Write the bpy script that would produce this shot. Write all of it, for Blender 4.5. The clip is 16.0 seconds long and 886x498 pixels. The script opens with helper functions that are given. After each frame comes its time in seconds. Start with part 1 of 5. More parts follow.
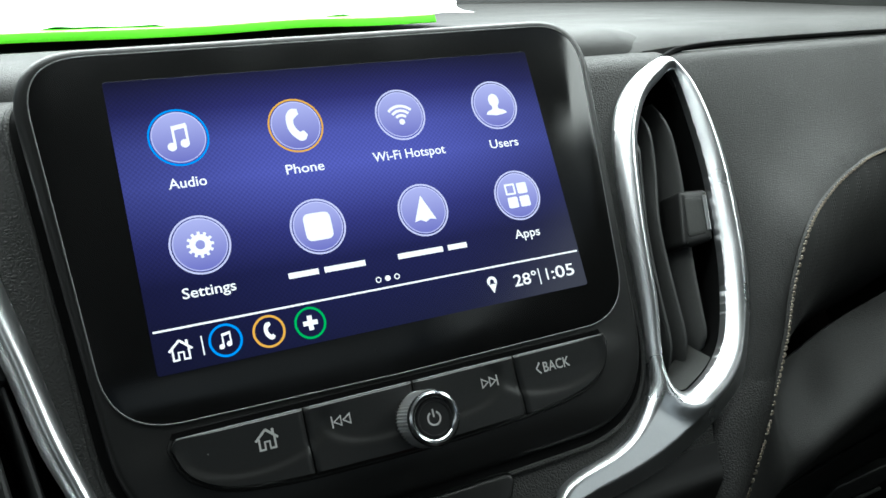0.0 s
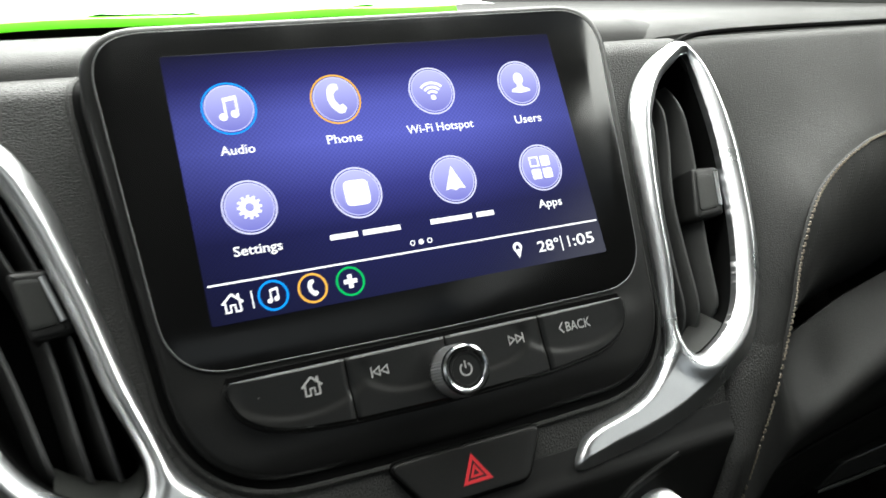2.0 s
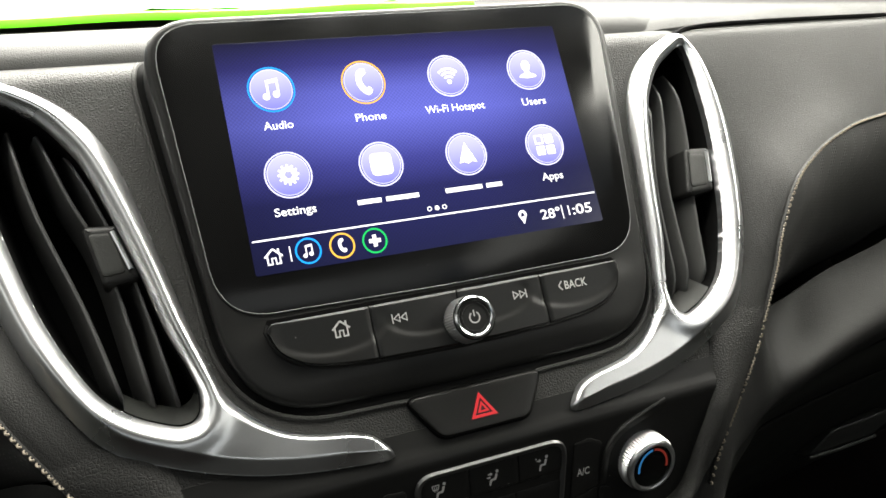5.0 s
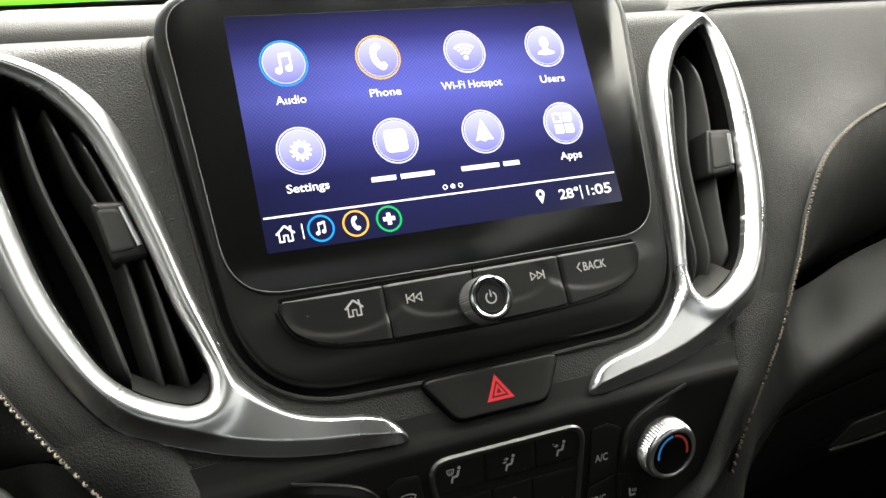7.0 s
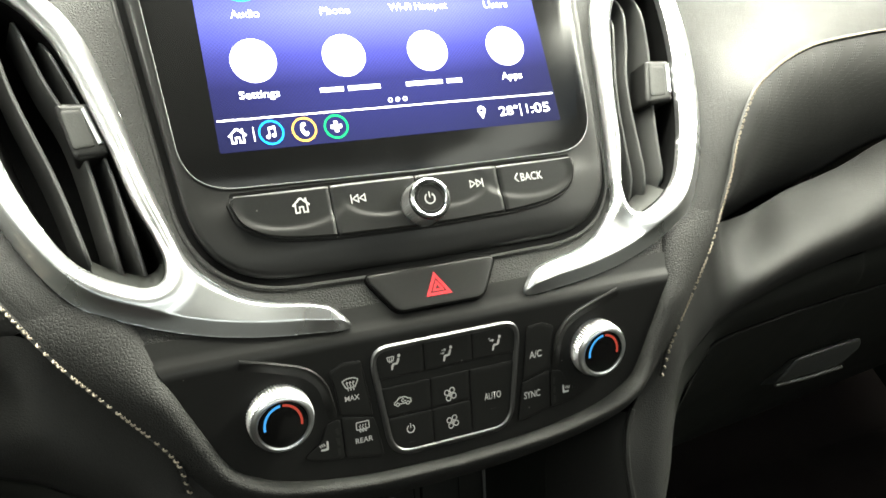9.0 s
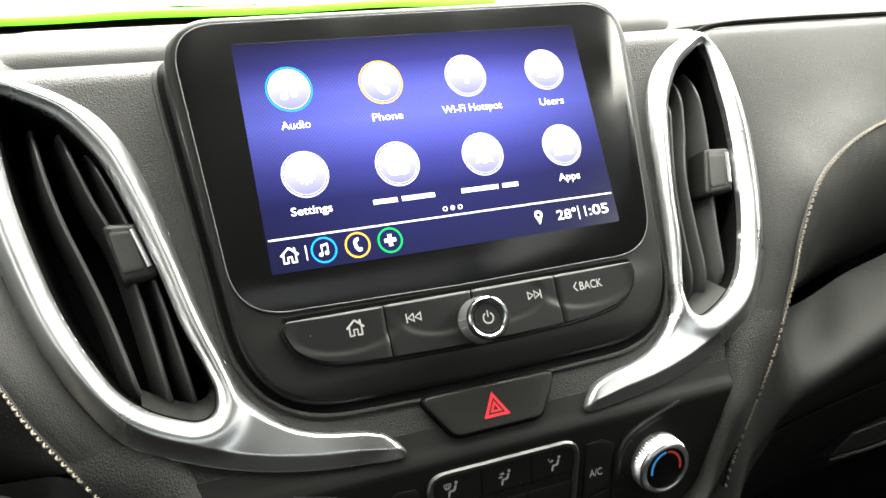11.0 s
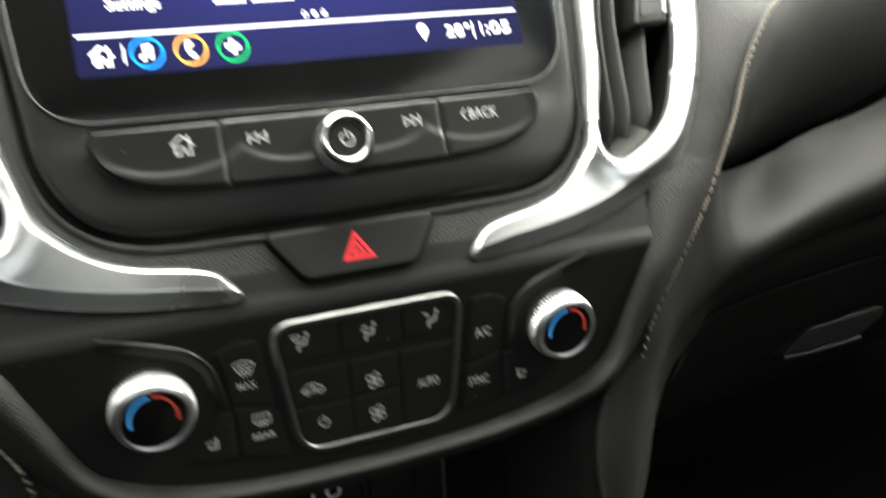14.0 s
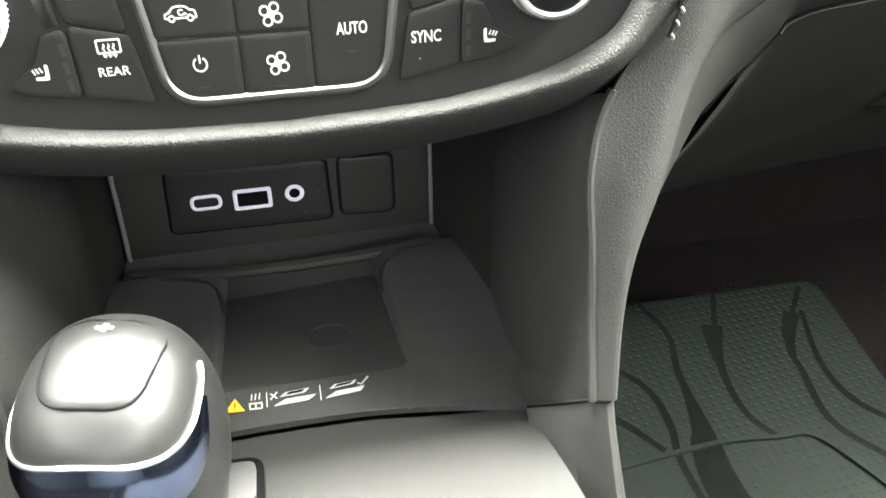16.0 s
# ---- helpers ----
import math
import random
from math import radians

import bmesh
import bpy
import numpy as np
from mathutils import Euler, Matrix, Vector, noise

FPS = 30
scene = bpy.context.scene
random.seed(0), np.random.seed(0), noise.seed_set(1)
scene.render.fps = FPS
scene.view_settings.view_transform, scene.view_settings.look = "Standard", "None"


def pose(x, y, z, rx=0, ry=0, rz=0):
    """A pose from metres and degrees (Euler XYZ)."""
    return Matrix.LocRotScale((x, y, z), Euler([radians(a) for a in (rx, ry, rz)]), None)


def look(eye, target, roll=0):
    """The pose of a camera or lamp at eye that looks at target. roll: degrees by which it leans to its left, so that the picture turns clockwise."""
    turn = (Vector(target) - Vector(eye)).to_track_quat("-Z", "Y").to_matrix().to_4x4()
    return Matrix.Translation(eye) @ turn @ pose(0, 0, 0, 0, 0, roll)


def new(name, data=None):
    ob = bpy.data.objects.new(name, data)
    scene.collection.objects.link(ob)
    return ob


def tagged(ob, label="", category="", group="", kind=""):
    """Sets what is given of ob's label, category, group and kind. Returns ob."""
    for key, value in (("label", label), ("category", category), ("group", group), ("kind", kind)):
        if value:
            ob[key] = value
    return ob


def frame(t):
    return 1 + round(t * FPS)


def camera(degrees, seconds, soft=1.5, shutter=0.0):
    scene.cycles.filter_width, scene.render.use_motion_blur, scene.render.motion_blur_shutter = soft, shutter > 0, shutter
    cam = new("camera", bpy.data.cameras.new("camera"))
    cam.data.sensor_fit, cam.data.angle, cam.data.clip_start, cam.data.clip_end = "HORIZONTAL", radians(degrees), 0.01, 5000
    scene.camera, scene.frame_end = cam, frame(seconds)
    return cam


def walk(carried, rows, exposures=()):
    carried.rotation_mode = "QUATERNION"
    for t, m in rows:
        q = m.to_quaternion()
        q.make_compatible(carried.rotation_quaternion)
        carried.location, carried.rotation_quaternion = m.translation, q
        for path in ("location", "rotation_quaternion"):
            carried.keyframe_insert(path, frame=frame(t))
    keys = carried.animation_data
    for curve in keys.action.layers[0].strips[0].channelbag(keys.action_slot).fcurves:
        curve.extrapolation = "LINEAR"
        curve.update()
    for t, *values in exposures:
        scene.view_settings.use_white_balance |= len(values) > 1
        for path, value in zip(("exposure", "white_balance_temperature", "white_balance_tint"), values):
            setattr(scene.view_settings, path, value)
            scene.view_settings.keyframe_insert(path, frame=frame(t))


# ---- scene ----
cam = camera(56.70, 16.0, shutter=0.5)
PATH = [
    (0, (-0.10328, -0.26855, 0.56739), (0.01956, -0.01081, 0.47530), -1.856),
    (0.5, (-0.10810, -0.26842, 0.56571), (0.01526, -0.01083, 0.47388), -1.843),
    (1, (-0.11351, -0.27011, 0.56501), (0.00885, -0.01213, 0.47294), -1.797),
    (1.5, (-0.11325, -0.26915, 0.56273), (0.00839, -0.01059, 0.47137), -1.797),
    (2, (-0.12349, -0.28700, 0.55921), (-0.00198, -0.02793, 0.46908), -1.874),
    (2.5, (-0.14699, -0.31606, 0.56839), (-0.02540, -0.05652, 0.47977), -1.972),
    (3, (-0.14587, -0.32683, 0.55458), (-0.02470, -0.06718, 0.46570), -1.854),
    (5.5, (-0.13924, -0.33177, 0.55968), (-0.02696, -0.06915, 0.46790), -1.906),
    (6, (-0.14042, -0.32741, 0.55425), (-0.02847, -0.06486, 0.46186), -1.875),
    (6.5, (-0.14086, -0.32514, 0.55228), (-0.02958, -0.06232, 0.45985), -1.771),
    (7, (-0.13938, -0.32483, 0.54934), (-0.02959, -0.06131, 0.45713), -1.804),
    (7.5, (-0.13939, -0.32810, 0.55351), (-0.02907, -0.06433, 0.46264), -1.762),
    (8, (-0.14042, -0.34778, 0.54548), (-0.03048, -0.08364, 0.45524), -1.765),
    (8.5, (-0.13131, -0.35706, 0.51088), (-0.02001, -0.09521, 0.41578), -1.478),
    (9, (-0.13346, -0.36721, 0.51754), (-0.02178, -0.10499, 0.42389), -1.410),
    (9.5, (-0.13783, -0.38500, 0.53708), (-0.02915, -0.12113, 0.44456), -1.509),
    (10, (-0.14109, -0.36926, 0.55925), (-0.03465, -0.10433, 0.46718), -1.661),
    (12.5, (-0.10888, -0.30988, 0.56502), (-0.00551, -0.04654, 0.46520), -1.725),
    (13, (-0.10043, -0.30724, 0.55901), (0.00344, -0.04445, 0.45825), -1.608),
    (13.5, (-0.10014, -0.30458, 0.54460), (0.00220, -0.04166, 0.44263), -1.708),
    (14, (-0.07350, -0.31606, 0.49662), (0.02896, -0.05733, 0.38456), -1.203),
    (14.5, (-0.01422, -0.31099, 0.45627), (0.07942, -0.05760, 0.32577), -0.643),
    (15, (0.00362, -0.27765, 0.42597), (0.07631, -0.03550, 0.26447), -1.664),
    (15.5, (-0.01127, -0.27118, 0.42208), (0.05193, -0.03776, 0.24454), -0.273),
    (16, (-0.00398, -0.27494, 0.42353), (0.05117, -0.04519, 0.23867), 0.798),
]
EXPOSURE = [
    (0, 0.2, 6050, -2), (1.5, 0.55, 6400, 2), (3, 0.75, 6700, 5), (5.5, 1.12, 6950, 6), (7, 1.12, 6950, 5), (8, 1.35, 6950, 2), (8.5, 2.15, 7050, 0),
    (9, 2.75, 7150, -1), (10, 2.42, 7000, 4), (12.5, 1.15, 6850, 4), (13.5, 1.17, 6900, 2), (14, 2.0, 6850, 3), (14.5, 3.6, 7000, -3), (15, 5.1, 7200, -8), (16, 5.15, 6800, 4),
]
walk(cam, [(t, look(eye, target, roll)) for t, eye, target, roll in PATH], EXPOSURE)

# ---- light ----
world = bpy.data.worlds.new("overcast_sky")
scene.world = world
world.use_nodes = True
wn, wl = world.node_tree.nodes, world.node_tree.links
sky = wn.new("ShaderNodeTexSky")
sky.sky_type, sky.sun_disc = "NISHITA", False
sky.sun_elevation, sky.sun_rotation = radians(48), radians(20)
wl.new(sky.outputs["Color"], wn["Background"].inputs["Color"])
wn["Background"].inputs["Strength"].default_value = 0.03


def lamp(name, eye, target, sx, sy, watts, colour):
    data = bpy.data.lights.new(name, "AREA")
    data.shape, data.size, data.size_y, data.energy, data.color = "RECTANGLE", sx, sy, watts, colour
    ob = new(name, data)
    ob.matrix_world = look(eye, target)
    return ob


sun_data = bpy.data.lights.new("sun", "SUN")
sun_data.energy, sun_data.angle, sun_data.color = 0.5, radians(30), (1.0, 0.97, 0.93)
new("sun", sun_data).matrix_world = look((0.35, 1.2, 2.2), (0, 0, 0.4))
# daylight at windscreen and front side windows; roof and rear lamps are added fill
lamp("windscreen_light", (0.10, 0.48, 1.00), (0.10, 0.05, 0.45), 1.2, 0.55, 31.0, (1.0, 0.99, 0.97))
lamp("roof_fill_light", (0.0, 0.05, 1.07), (0.0, 0.05, 0.0), 0.8, 0.14, 4.0, (1.0, 0.99, 0.97))
lamp("driver_window_light", (-0.73, -0.35, 0.93), (0.0, -0.25, 0.60), 1.2, 0.30, 0.75, (1.0, 0.99, 0.96))
lamp("passenger_window_light", (0.73, 0.04, 0.92), (0.25, 0.0, 0.40), 0.72, 0.26, 6.6, (1.0, 0.99, 0.96))
lamp("rear_side_fill_light", (0.73, -1.05, 0.92), (0.0, -1.0, 0.62), 0.8, 0.26, 0.8, (1.0, 0.99, 0.97))
lamp("rear_fill_light", (0.0, -1.50, 0.92), (0.0, 0.0, 0.42), 1.1, 0.28, 0.5, (1.0, 0.99, 0.97))


# ---- materials ----
def mat(name, colour, rough=0.5, metal=0.0, grain=0.0, size=0.001, vary=0.12, pattern="noise", coat=0.0, spec=0.5, smudge=0.1, lint=0.0):
    """A surface: base colour with a slow and a fine variation, gloss that wanders, and fine relief of grain metres in cells of size metres."""
    m = bpy.data.materials.new(name)
    m.use_nodes = True
    n, l = m.node_tree.nodes, m.node_tree.links
    b = n["Principled BSDF"]
    b.inputs["Metallic"].default_value = metal
    b.inputs["Coat Weight"].default_value = coat
    b.inputs["Specular IOR Level"].default_value = spec
    tc = n.new("ShaderNodeTexCoord")
    slow, fine = n.new("ShaderNodeTexNoise"), n.new("ShaderNodeTexNoise")
    slow.inputs["Scale"].default_value, slow.inputs["Detail"].default_value = 22, 4
    fine.inputs["Scale"].default_value, fine.inputs["Detail"].default_value = 900, 3
    for t in (slow, fine):
        l.new(tc.outputs["Object"], t.inputs["Vector"])
    add = n.new("ShaderNodeMath")
    add.operation = "ADD"
    l.new(slow.outputs["Fac"], add.inputs[0])
    l.new(fine.outputs["Fac"], add.inputs[1])
    ramp = n.new("ShaderNodeMapRange")
    ramp.inputs["From Min"].default_value, ramp.inputs["From Max"].default_value = 0.6, 1.4
    ramp.inputs["To Min"].default_value, ramp.inputs["To Max"].default_value = 1 - vary, 1 + vary
    l.new(add.outputs[0], ramp.inputs["Value"])
    mul = n.new("ShaderNodeVectorMath")
    mul.operation = "SCALE"
    mul.inputs[0].default_value = colour
    l.new(ramp.outputs["Result"], mul.inputs["Scale"])
    if lint:
        # sparse specks of dust
        cell, rare, near, dust = n.new("ShaderNodeTexVoronoi"), n.new("ShaderNodeMath"), n.new("ShaderNodeMapRange"), n.new("ShaderNodeMath")
        cell.inputs["Scale"].default_value = 150
        rare.operation, dust.operation = "GREATER_THAN", "MULTIPLY"
        rare.inputs[1].default_value = 0.82
        near.inputs["From Min"].default_value, near.inputs["From Max"].default_value = 0.055, 0.02
        near.inputs["To Max"].default_value = lint
        hue = n.new("ShaderNodeSeparateColor")
        mix = n.new("ShaderNodeMix")
        mix.data_type = "RGBA"
        mix.inputs["B"].default_value = (0.4, 0.4, 0.38, 1)
        l.new(tc.outputs["Object"], cell.inputs["Vector"])
        l.new(cell.outputs["Color"], hue.inputs["Color"])
        l.new(hue.outputs["Red"], rare.inputs[0])
        l.new(cell.outputs["Distance"], near.inputs["Value"])
        l.new(rare.outputs[0], dust.inputs[0])
        l.new(near.outputs["Result"], dust.inputs[1])
        l.new(dust.outputs[0], mix.inputs["Factor"])
        l.new(mul.outputs["Vector"], mix.inputs["A"])
        l.new(mix.outputs["Result"], b.inputs["Base Color"])
    else:
        l.new(mul.outputs["Vector"], b.inputs["Base Color"])
    rr = n.new("ShaderNodeMapRange")
    rr.inputs["From Min"].default_value, rr.inputs["From Max"].default_value = 0.3, 0.7
    rr.inputs["To Min"].default_value, rr.inputs["To Max"].default_value = max(0.02, rough * (1 - smudge)), min(1, rough * (1 + smudge))
    l.new(slow.outputs["Fac"], rr.inputs["Value"])
    l.new(rr.outputs["Result"], b.inputs["Roughness"])
    if grain:
        if pattern == "leather":
            v = n.new("ShaderNodeTexVoronoi")
            v.feature = "DISTANCE_TO_EDGE"
            v.inputs["Scale"].default_value = 1 / size
            warp, mix = n.new("ShaderNodeTexNoise"), n.new("ShaderNodeMix")
            warp.inputs["Scale"].default_value = 0.55 / size
            mix.data_type, mix.blend_type = "RGBA", "LINEAR_LIGHT"
            mix.inputs["Factor"].default_value = 0.0009
            l.new(tc.outputs["Object"], warp.inputs["Vector"])
            l.new(tc.outputs["Object"], mix.inputs["A"])
            l.new(warp.outputs["Color"], mix.inputs["B"])
            l.new(mix.outputs["Result"], v.inputs["Vector"])
            cut = n.new("ShaderNodeMapRange")
            cut.inputs["From Max"].default_value = 0.28
            l.new(v.outputs["Distance"], cut.inputs["Value"])
            height = cut.outputs["Result"]
        elif pattern == "dots":
            v = n.new("ShaderNodeTexVoronoi")
            v.inputs["Scale"].default_value = 1 / size
            v.inputs["Randomness"].default_value = 0.0
            cut = n.new("ShaderNodeMapRange")
            cut.inputs["From Min"].default_value, cut.inputs["From Max"].default_value = 0.18, 0.34
            l.new(tc.outputs["Object"], v.inputs["Vector"])
            l.new(v.outputs["Distance"], cut.inputs["Value"])
            height = cut.outputs["Result"]
        elif pattern == "studs":
            v = n.new("ShaderNodeTexVoronoi")
            v.inputs["Scale"].default_value = 1 / size
            v.inputs["Randomness"].default_value = 0.0
            cut = n.new("ShaderNodeMapRange")
            cut.inputs["From Min"].default_value, cut.inputs["From Max"].default_value = 0.28, 0.10
            l.new(tc.outputs["Object"], v.inputs["Vector"])
            l.new(v.outputs["Distance"], cut.inputs["Value"])
            height = cut.outputs["Result"]
        else:
            v = n.new("ShaderNodeTexNoise")
            v.inputs["Scale"].default_value, v.inputs["Detail"].default_value = 1 / size, 4
            l.new(tc.outputs["Object"], v.inputs["Vector"])
            height = v.outputs["Fac"]
        bump = n.new("ShaderNodeBump")
        bump.inputs["Distance"].default_value, bump.inputs["Strength"].default_value = grain, 1.0
        l.new(height, bump.inputs["Height"])
        l.new(bump.outputs["Normal"], b.inputs["Normal"])
    return m


def glow(name, colour, strength=1.0):
    m = bpy.data.materials.new(name)
    m.use_nodes = True
    b = m.node_tree.nodes["Principled BSDF"]
    b.inputs["Base Color"].default_value = (0.01, 0.01, 0.012, 1)
    b.inputs["Roughness"].default_value = 0.3
    b.inputs["Emission Color"].default_value = (*colour, 1)
    b.inputs["Emission Strength"].default_value = strength
    return m


LEATHER = mat("black_grained_leather", (0.024, 0.024, 0.0231), 0.62, grain=0.00016, size=0.0014, pattern="leather", spec=0.18, lint=0.35)
PAD = mat("soft_black_dash_skin", (0.024, 0.024, 0.0232), 0.6, grain=0.00008, size=0.0012, pattern="leather", spec=0.22)
PERFORATED = mat("perforated_leather", (0.030, 0.030, 0.029), 0.5, grain=0.00014, size=0.0018, pattern="dots", spec=0.3)
SATIN = mat("satin_black_plastic", (0.012, 0.012, 0.0116), 0.40, grain=0.00002, size=0.0005, spec=0.25, lint=0.5)
BUTTON = mat("soft_touch_black_button", (0.012, 0.012, 0.0116), 0.36, grain=0.00002, size=0.0004, spec=0.28, lint=0.4)
FASCIA = mat("smooth_black_fascia", (0.0115, 0.0115, 0.0111), 0.38, grain=0.00002, size=0.0004, spec=0.2, lint=0.5)
GLOSS = mat("gloss_black_glass", (0.006, 0.006, 0.006), 0.16, spec=0.24, smudge=0.4)
CHROME = mat("satin_chrome", (0.64, 0.65, 0.66), 0.31, metal=1.0, vary=0.03, smudge=0.2)
POLISHED = mat("polished_chrome", (0.48, 0.49, 0.50), 0.24, metal=1.0, vary=0.03, smudge=0.3)
KNOB = mat("satin_grey_metal_paint", (0.026, 0.026, 0.026), 0.42, metal=0.7, vary=0.05)
SILVER = mat("silver_paint", (0.15, 0.15, 0.15), 0.42, metal=0.35, vary=0.05)
KNURLED = mat("knurled_chrome", (0.78, 0.78, 0.79), 0.36, metal=0.9, vary=0.05)
BRUSHED = mat("satin_silver_trim", (0.15, 0.15, 0.15), 0.42, metal=1.0, vary=0.04)
HARD = mat("hard_black_plastic", (0.011, 0.0118, 0.0103), 0.55, grain=0.00008, size=0.0012, spec=0.35)
DARK = mat("dark_vent_plastic", (0.06, 0.06, 0.059), 0.42)
# near black: the shade in gaps, creases and recesses put into the colour
VOID = mat("shade_and_print_black", (0.0025, 0.0025, 0.0025), 0.85, spec=0.06)
PAINT = mat("white_marking_paint", (0.5, 0.5, 0.49), 0.5, vary=0.05)
REDLIT = glow("lit_red_marking", (0.85, 0.03, 0.04), 0.42)
BLUELIT = glow("lit_blue_scale", (0.04, 0.26, 0.65), 0.25)
ORANGELIT = glow("lit_red_scale", (0.55, 0.06, 0.04), 0.13)
THREAD = mat("tan_thread", (0.28, 0.24, 0.19), 0.75, grain=0.0002, size=0.0004)
RUBBER = mat("ribbed_rubber", (0.023, 0.023, 0.0222), 0.6, grain=0.0003, size=0.0014, pattern="dots")
MATRUBBER = mat("grey_green_rubber", (0.0090, 0.0118, 0.0104), 0.7, spec=0.08, grain=0.0004, size=0.0066, pattern="studs")
# darker copy of the mat rubber, for the shade in its channels
GROOVE = mat("shaded_groove_rubber", (0.0038, 0.0046, 0.0042), 0.8, spec=0.04)
CARPET = mat("dark_carpet", (0.0034, 0.0024, 0.0024), 0.95, grain=0.001, size=0.002, spec=0.1)
PLATE = mat("grey_console_paint", (0.020, 0.020, 0.0195), 0.55, metal=0.0, vary=0.05, spec=0.16)
HEADLINER = mat("dark_headliner_cloth", (0.06, 0.06, 0.059), 0.95, grain=0.0004, size=0.002)
PAPER = mat("white_paper", (0.85, 0.85, 0.84), 0.7, grain=0.0006, size=0.02)
RAIL = mat("smooth_console_plastic", (0.030, 0.030, 0.029), 0.42, grain=0.00002, size=0.0006, spec=0.3)
HANDLE = mat("grey_handle_plastic", (0.04, 0.042, 0.04), 0.45, vary=0.08)
GREEN = mat("vivid_green_card", (0.16, 0.85, 0.01), 0.5)
AMBER = mat("amber_marking", (0.85, 0.30, 0.02), 0.5)
LILAC = mat("white_port_surround", (0.62, 0.58, 0.68), 0.4)
TEALGLASS = mat("blue_grey_chrome", (0.17, 0.21, 0.33), 0.12, metal=1.0)

# ---- building ----
STACK = pose(0, 0, 0.46, -28)  # the leaning frame of the centre stack: x across, y into the dash, z up its face


def thing(name, label, category, group="", kind="", m=STACK):
    ob = new(name)
    ob.empty_display_size = 0.02
    ob.matrix_world = m
    return tagged(ob, label, category, group, kind)


def part(name, bm, material, parent, label=""):
    me = bpy.data.meshes.new(name)
    bm.normal_update()
    bm.to_mesh(me)
    bm.free()
    for p in me.polygons:
        p.use_smooth = len(p.vertices) <= 4
    me.set_sharp_from_angle(angle=radians(38))
    me.materials.append(material)
    ob = new(name, me)
    ob.parent = parent
    return tagged(ob, label)


def spline(pts, n=8, closed=False):
    """Smooth points through the given ones."""
    pts = [Vector(p) for p in pts]
    k, out = len(pts), []
    for i in range(k if closed else k - 1):
        if closed:
            a, b, c, d = (pts[(i + j) % k] for j in (-1, 0, 1, 2))
        else:
            b, c = pts[i], pts[i + 1]
            a = pts[i - 1] if i else b * 2 - c
            d = pts[i + 2] if i + 2 < k else c * 2 - b
        for s in range(n):
            t = s / n
            out.append(0.5 * (2 * b + (c - a) * t + (2 * a - 5 * b + 4 * c - d) * t * t + (3 * b - a - 3 * c + d) * t**3))
    if not closed:
        out.append(pts[-1])
    return out


def rounded(corners, n=6):
    """A polygon of (x, z, radius) corners with round corners."""
    out, k = [], len(corners)
    for i in range(k):
        p, a, b = (Vector(corners[j % k][:2]) for j in (i, i - 1, i + 1))
        r, u, v = corners[i][2], (a - p).normalized(), (b - p).normalized()
        half = math.acos(max(-1, min(1, u.dot(v)))) / 2
        cut = min(r / math.tan(half), 0.49 * (a - p).length, 0.49 * (b - p).length)
        for s in range(n + 1):
            t = s / n
            out.append((p + u * cut) * (1 - t) ** 2 + p * 2 * t * (1 - t) + (p + v * cut) * t**2)
    return out


def shrink(loop, d):
    k, out = len(loop), []
    area = sum(loop[i].x * loop[(i + 1) % k].y - loop[(i + 1) % k].x * loop[i].y for i in range(k))
    side = 1 if area > 0 else -1
    for i in range(k):
        e = loop[(i + 1) % k] - loop[i - 1]
        nrm = Vector((-e.y, e.x)).normalized() * side
        out.append(loop[i] + nrm * d)
    return out


def surf(y):
    return y if callable(y) else (lambda x, z: y)


def slab(loop, front, depth, bevel=1.0, rings=3, dome=0.0):
    """A plate with outline loop (x, z, in mm), face at front (mm, a number or a function of x and z), depth behind it and a rounded front edge."""
    f, bm, rows = surf(front), bmesh.new(), []
    mid = sum(loop, Vector((0, 0))) / len(loop)

    def ring(pts, back):
        rows.append([bm.verts.new((p.x / 1000, (f(p.x, p.y) + back) / 1000, p.y / 1000)) for p in pts])

    ring(loop, depth)
    for s in range(rings + 1):
        a = s / rings * math.pi / 2
        ring(shrink(loop, bevel * (1 - math.cos(a))), bevel * (1 - math.sin(a)))
    if dome or callable(front):
        inner, many = shrink(loop, bevel), 24 if len(loop) > 48 else 6
        for s in range(1, many):
            t = 1 - s / many
            ring([mid + (p - mid) * t for p in inner], -dome * (1 - t * t))
    for a, b in zip(rows, rows[1:]):
        for i in range(len(loop)):
            j = (i + 1) % len(loop)
            bm.faces.new((a[i], a[j], b[j], b[i]))
    bm.faces.new(rows[-1])
    bm.faces.new(list(reversed(rows[0])))
    bmesh.ops.recalc_face_normals(bm, faces=bm.faces)
    return bm


def frame_ring(outer, inner, front, depth, bevel=0.6):
    """A flat frame between two outlines with the same number of points."""
    f, bm, rows = surf(front), bmesh.new(), []
    for pts, back in ((outer, depth), (outer, bevel), (shrink(outer, bevel), 0), (shrink(inner, -bevel), 0), (inner, bevel), (inner, depth)):
        rows.append([bm.verts.new((p.x / 1000, (f(p.x, p.y) + back) / 1000, p.y / 1000)) for p in pts])
    rows.append(rows[0])
    for a, b in zip(rows, rows[1:]):
        for i in range(len(outer)):
            j = (i + 1) % len(outer)
            bm.faces.new((a[i], a[j], b[j], b[i]))
    bmesh.ops.recalc_face_normals(bm, faces=bm.faces)
    return bm


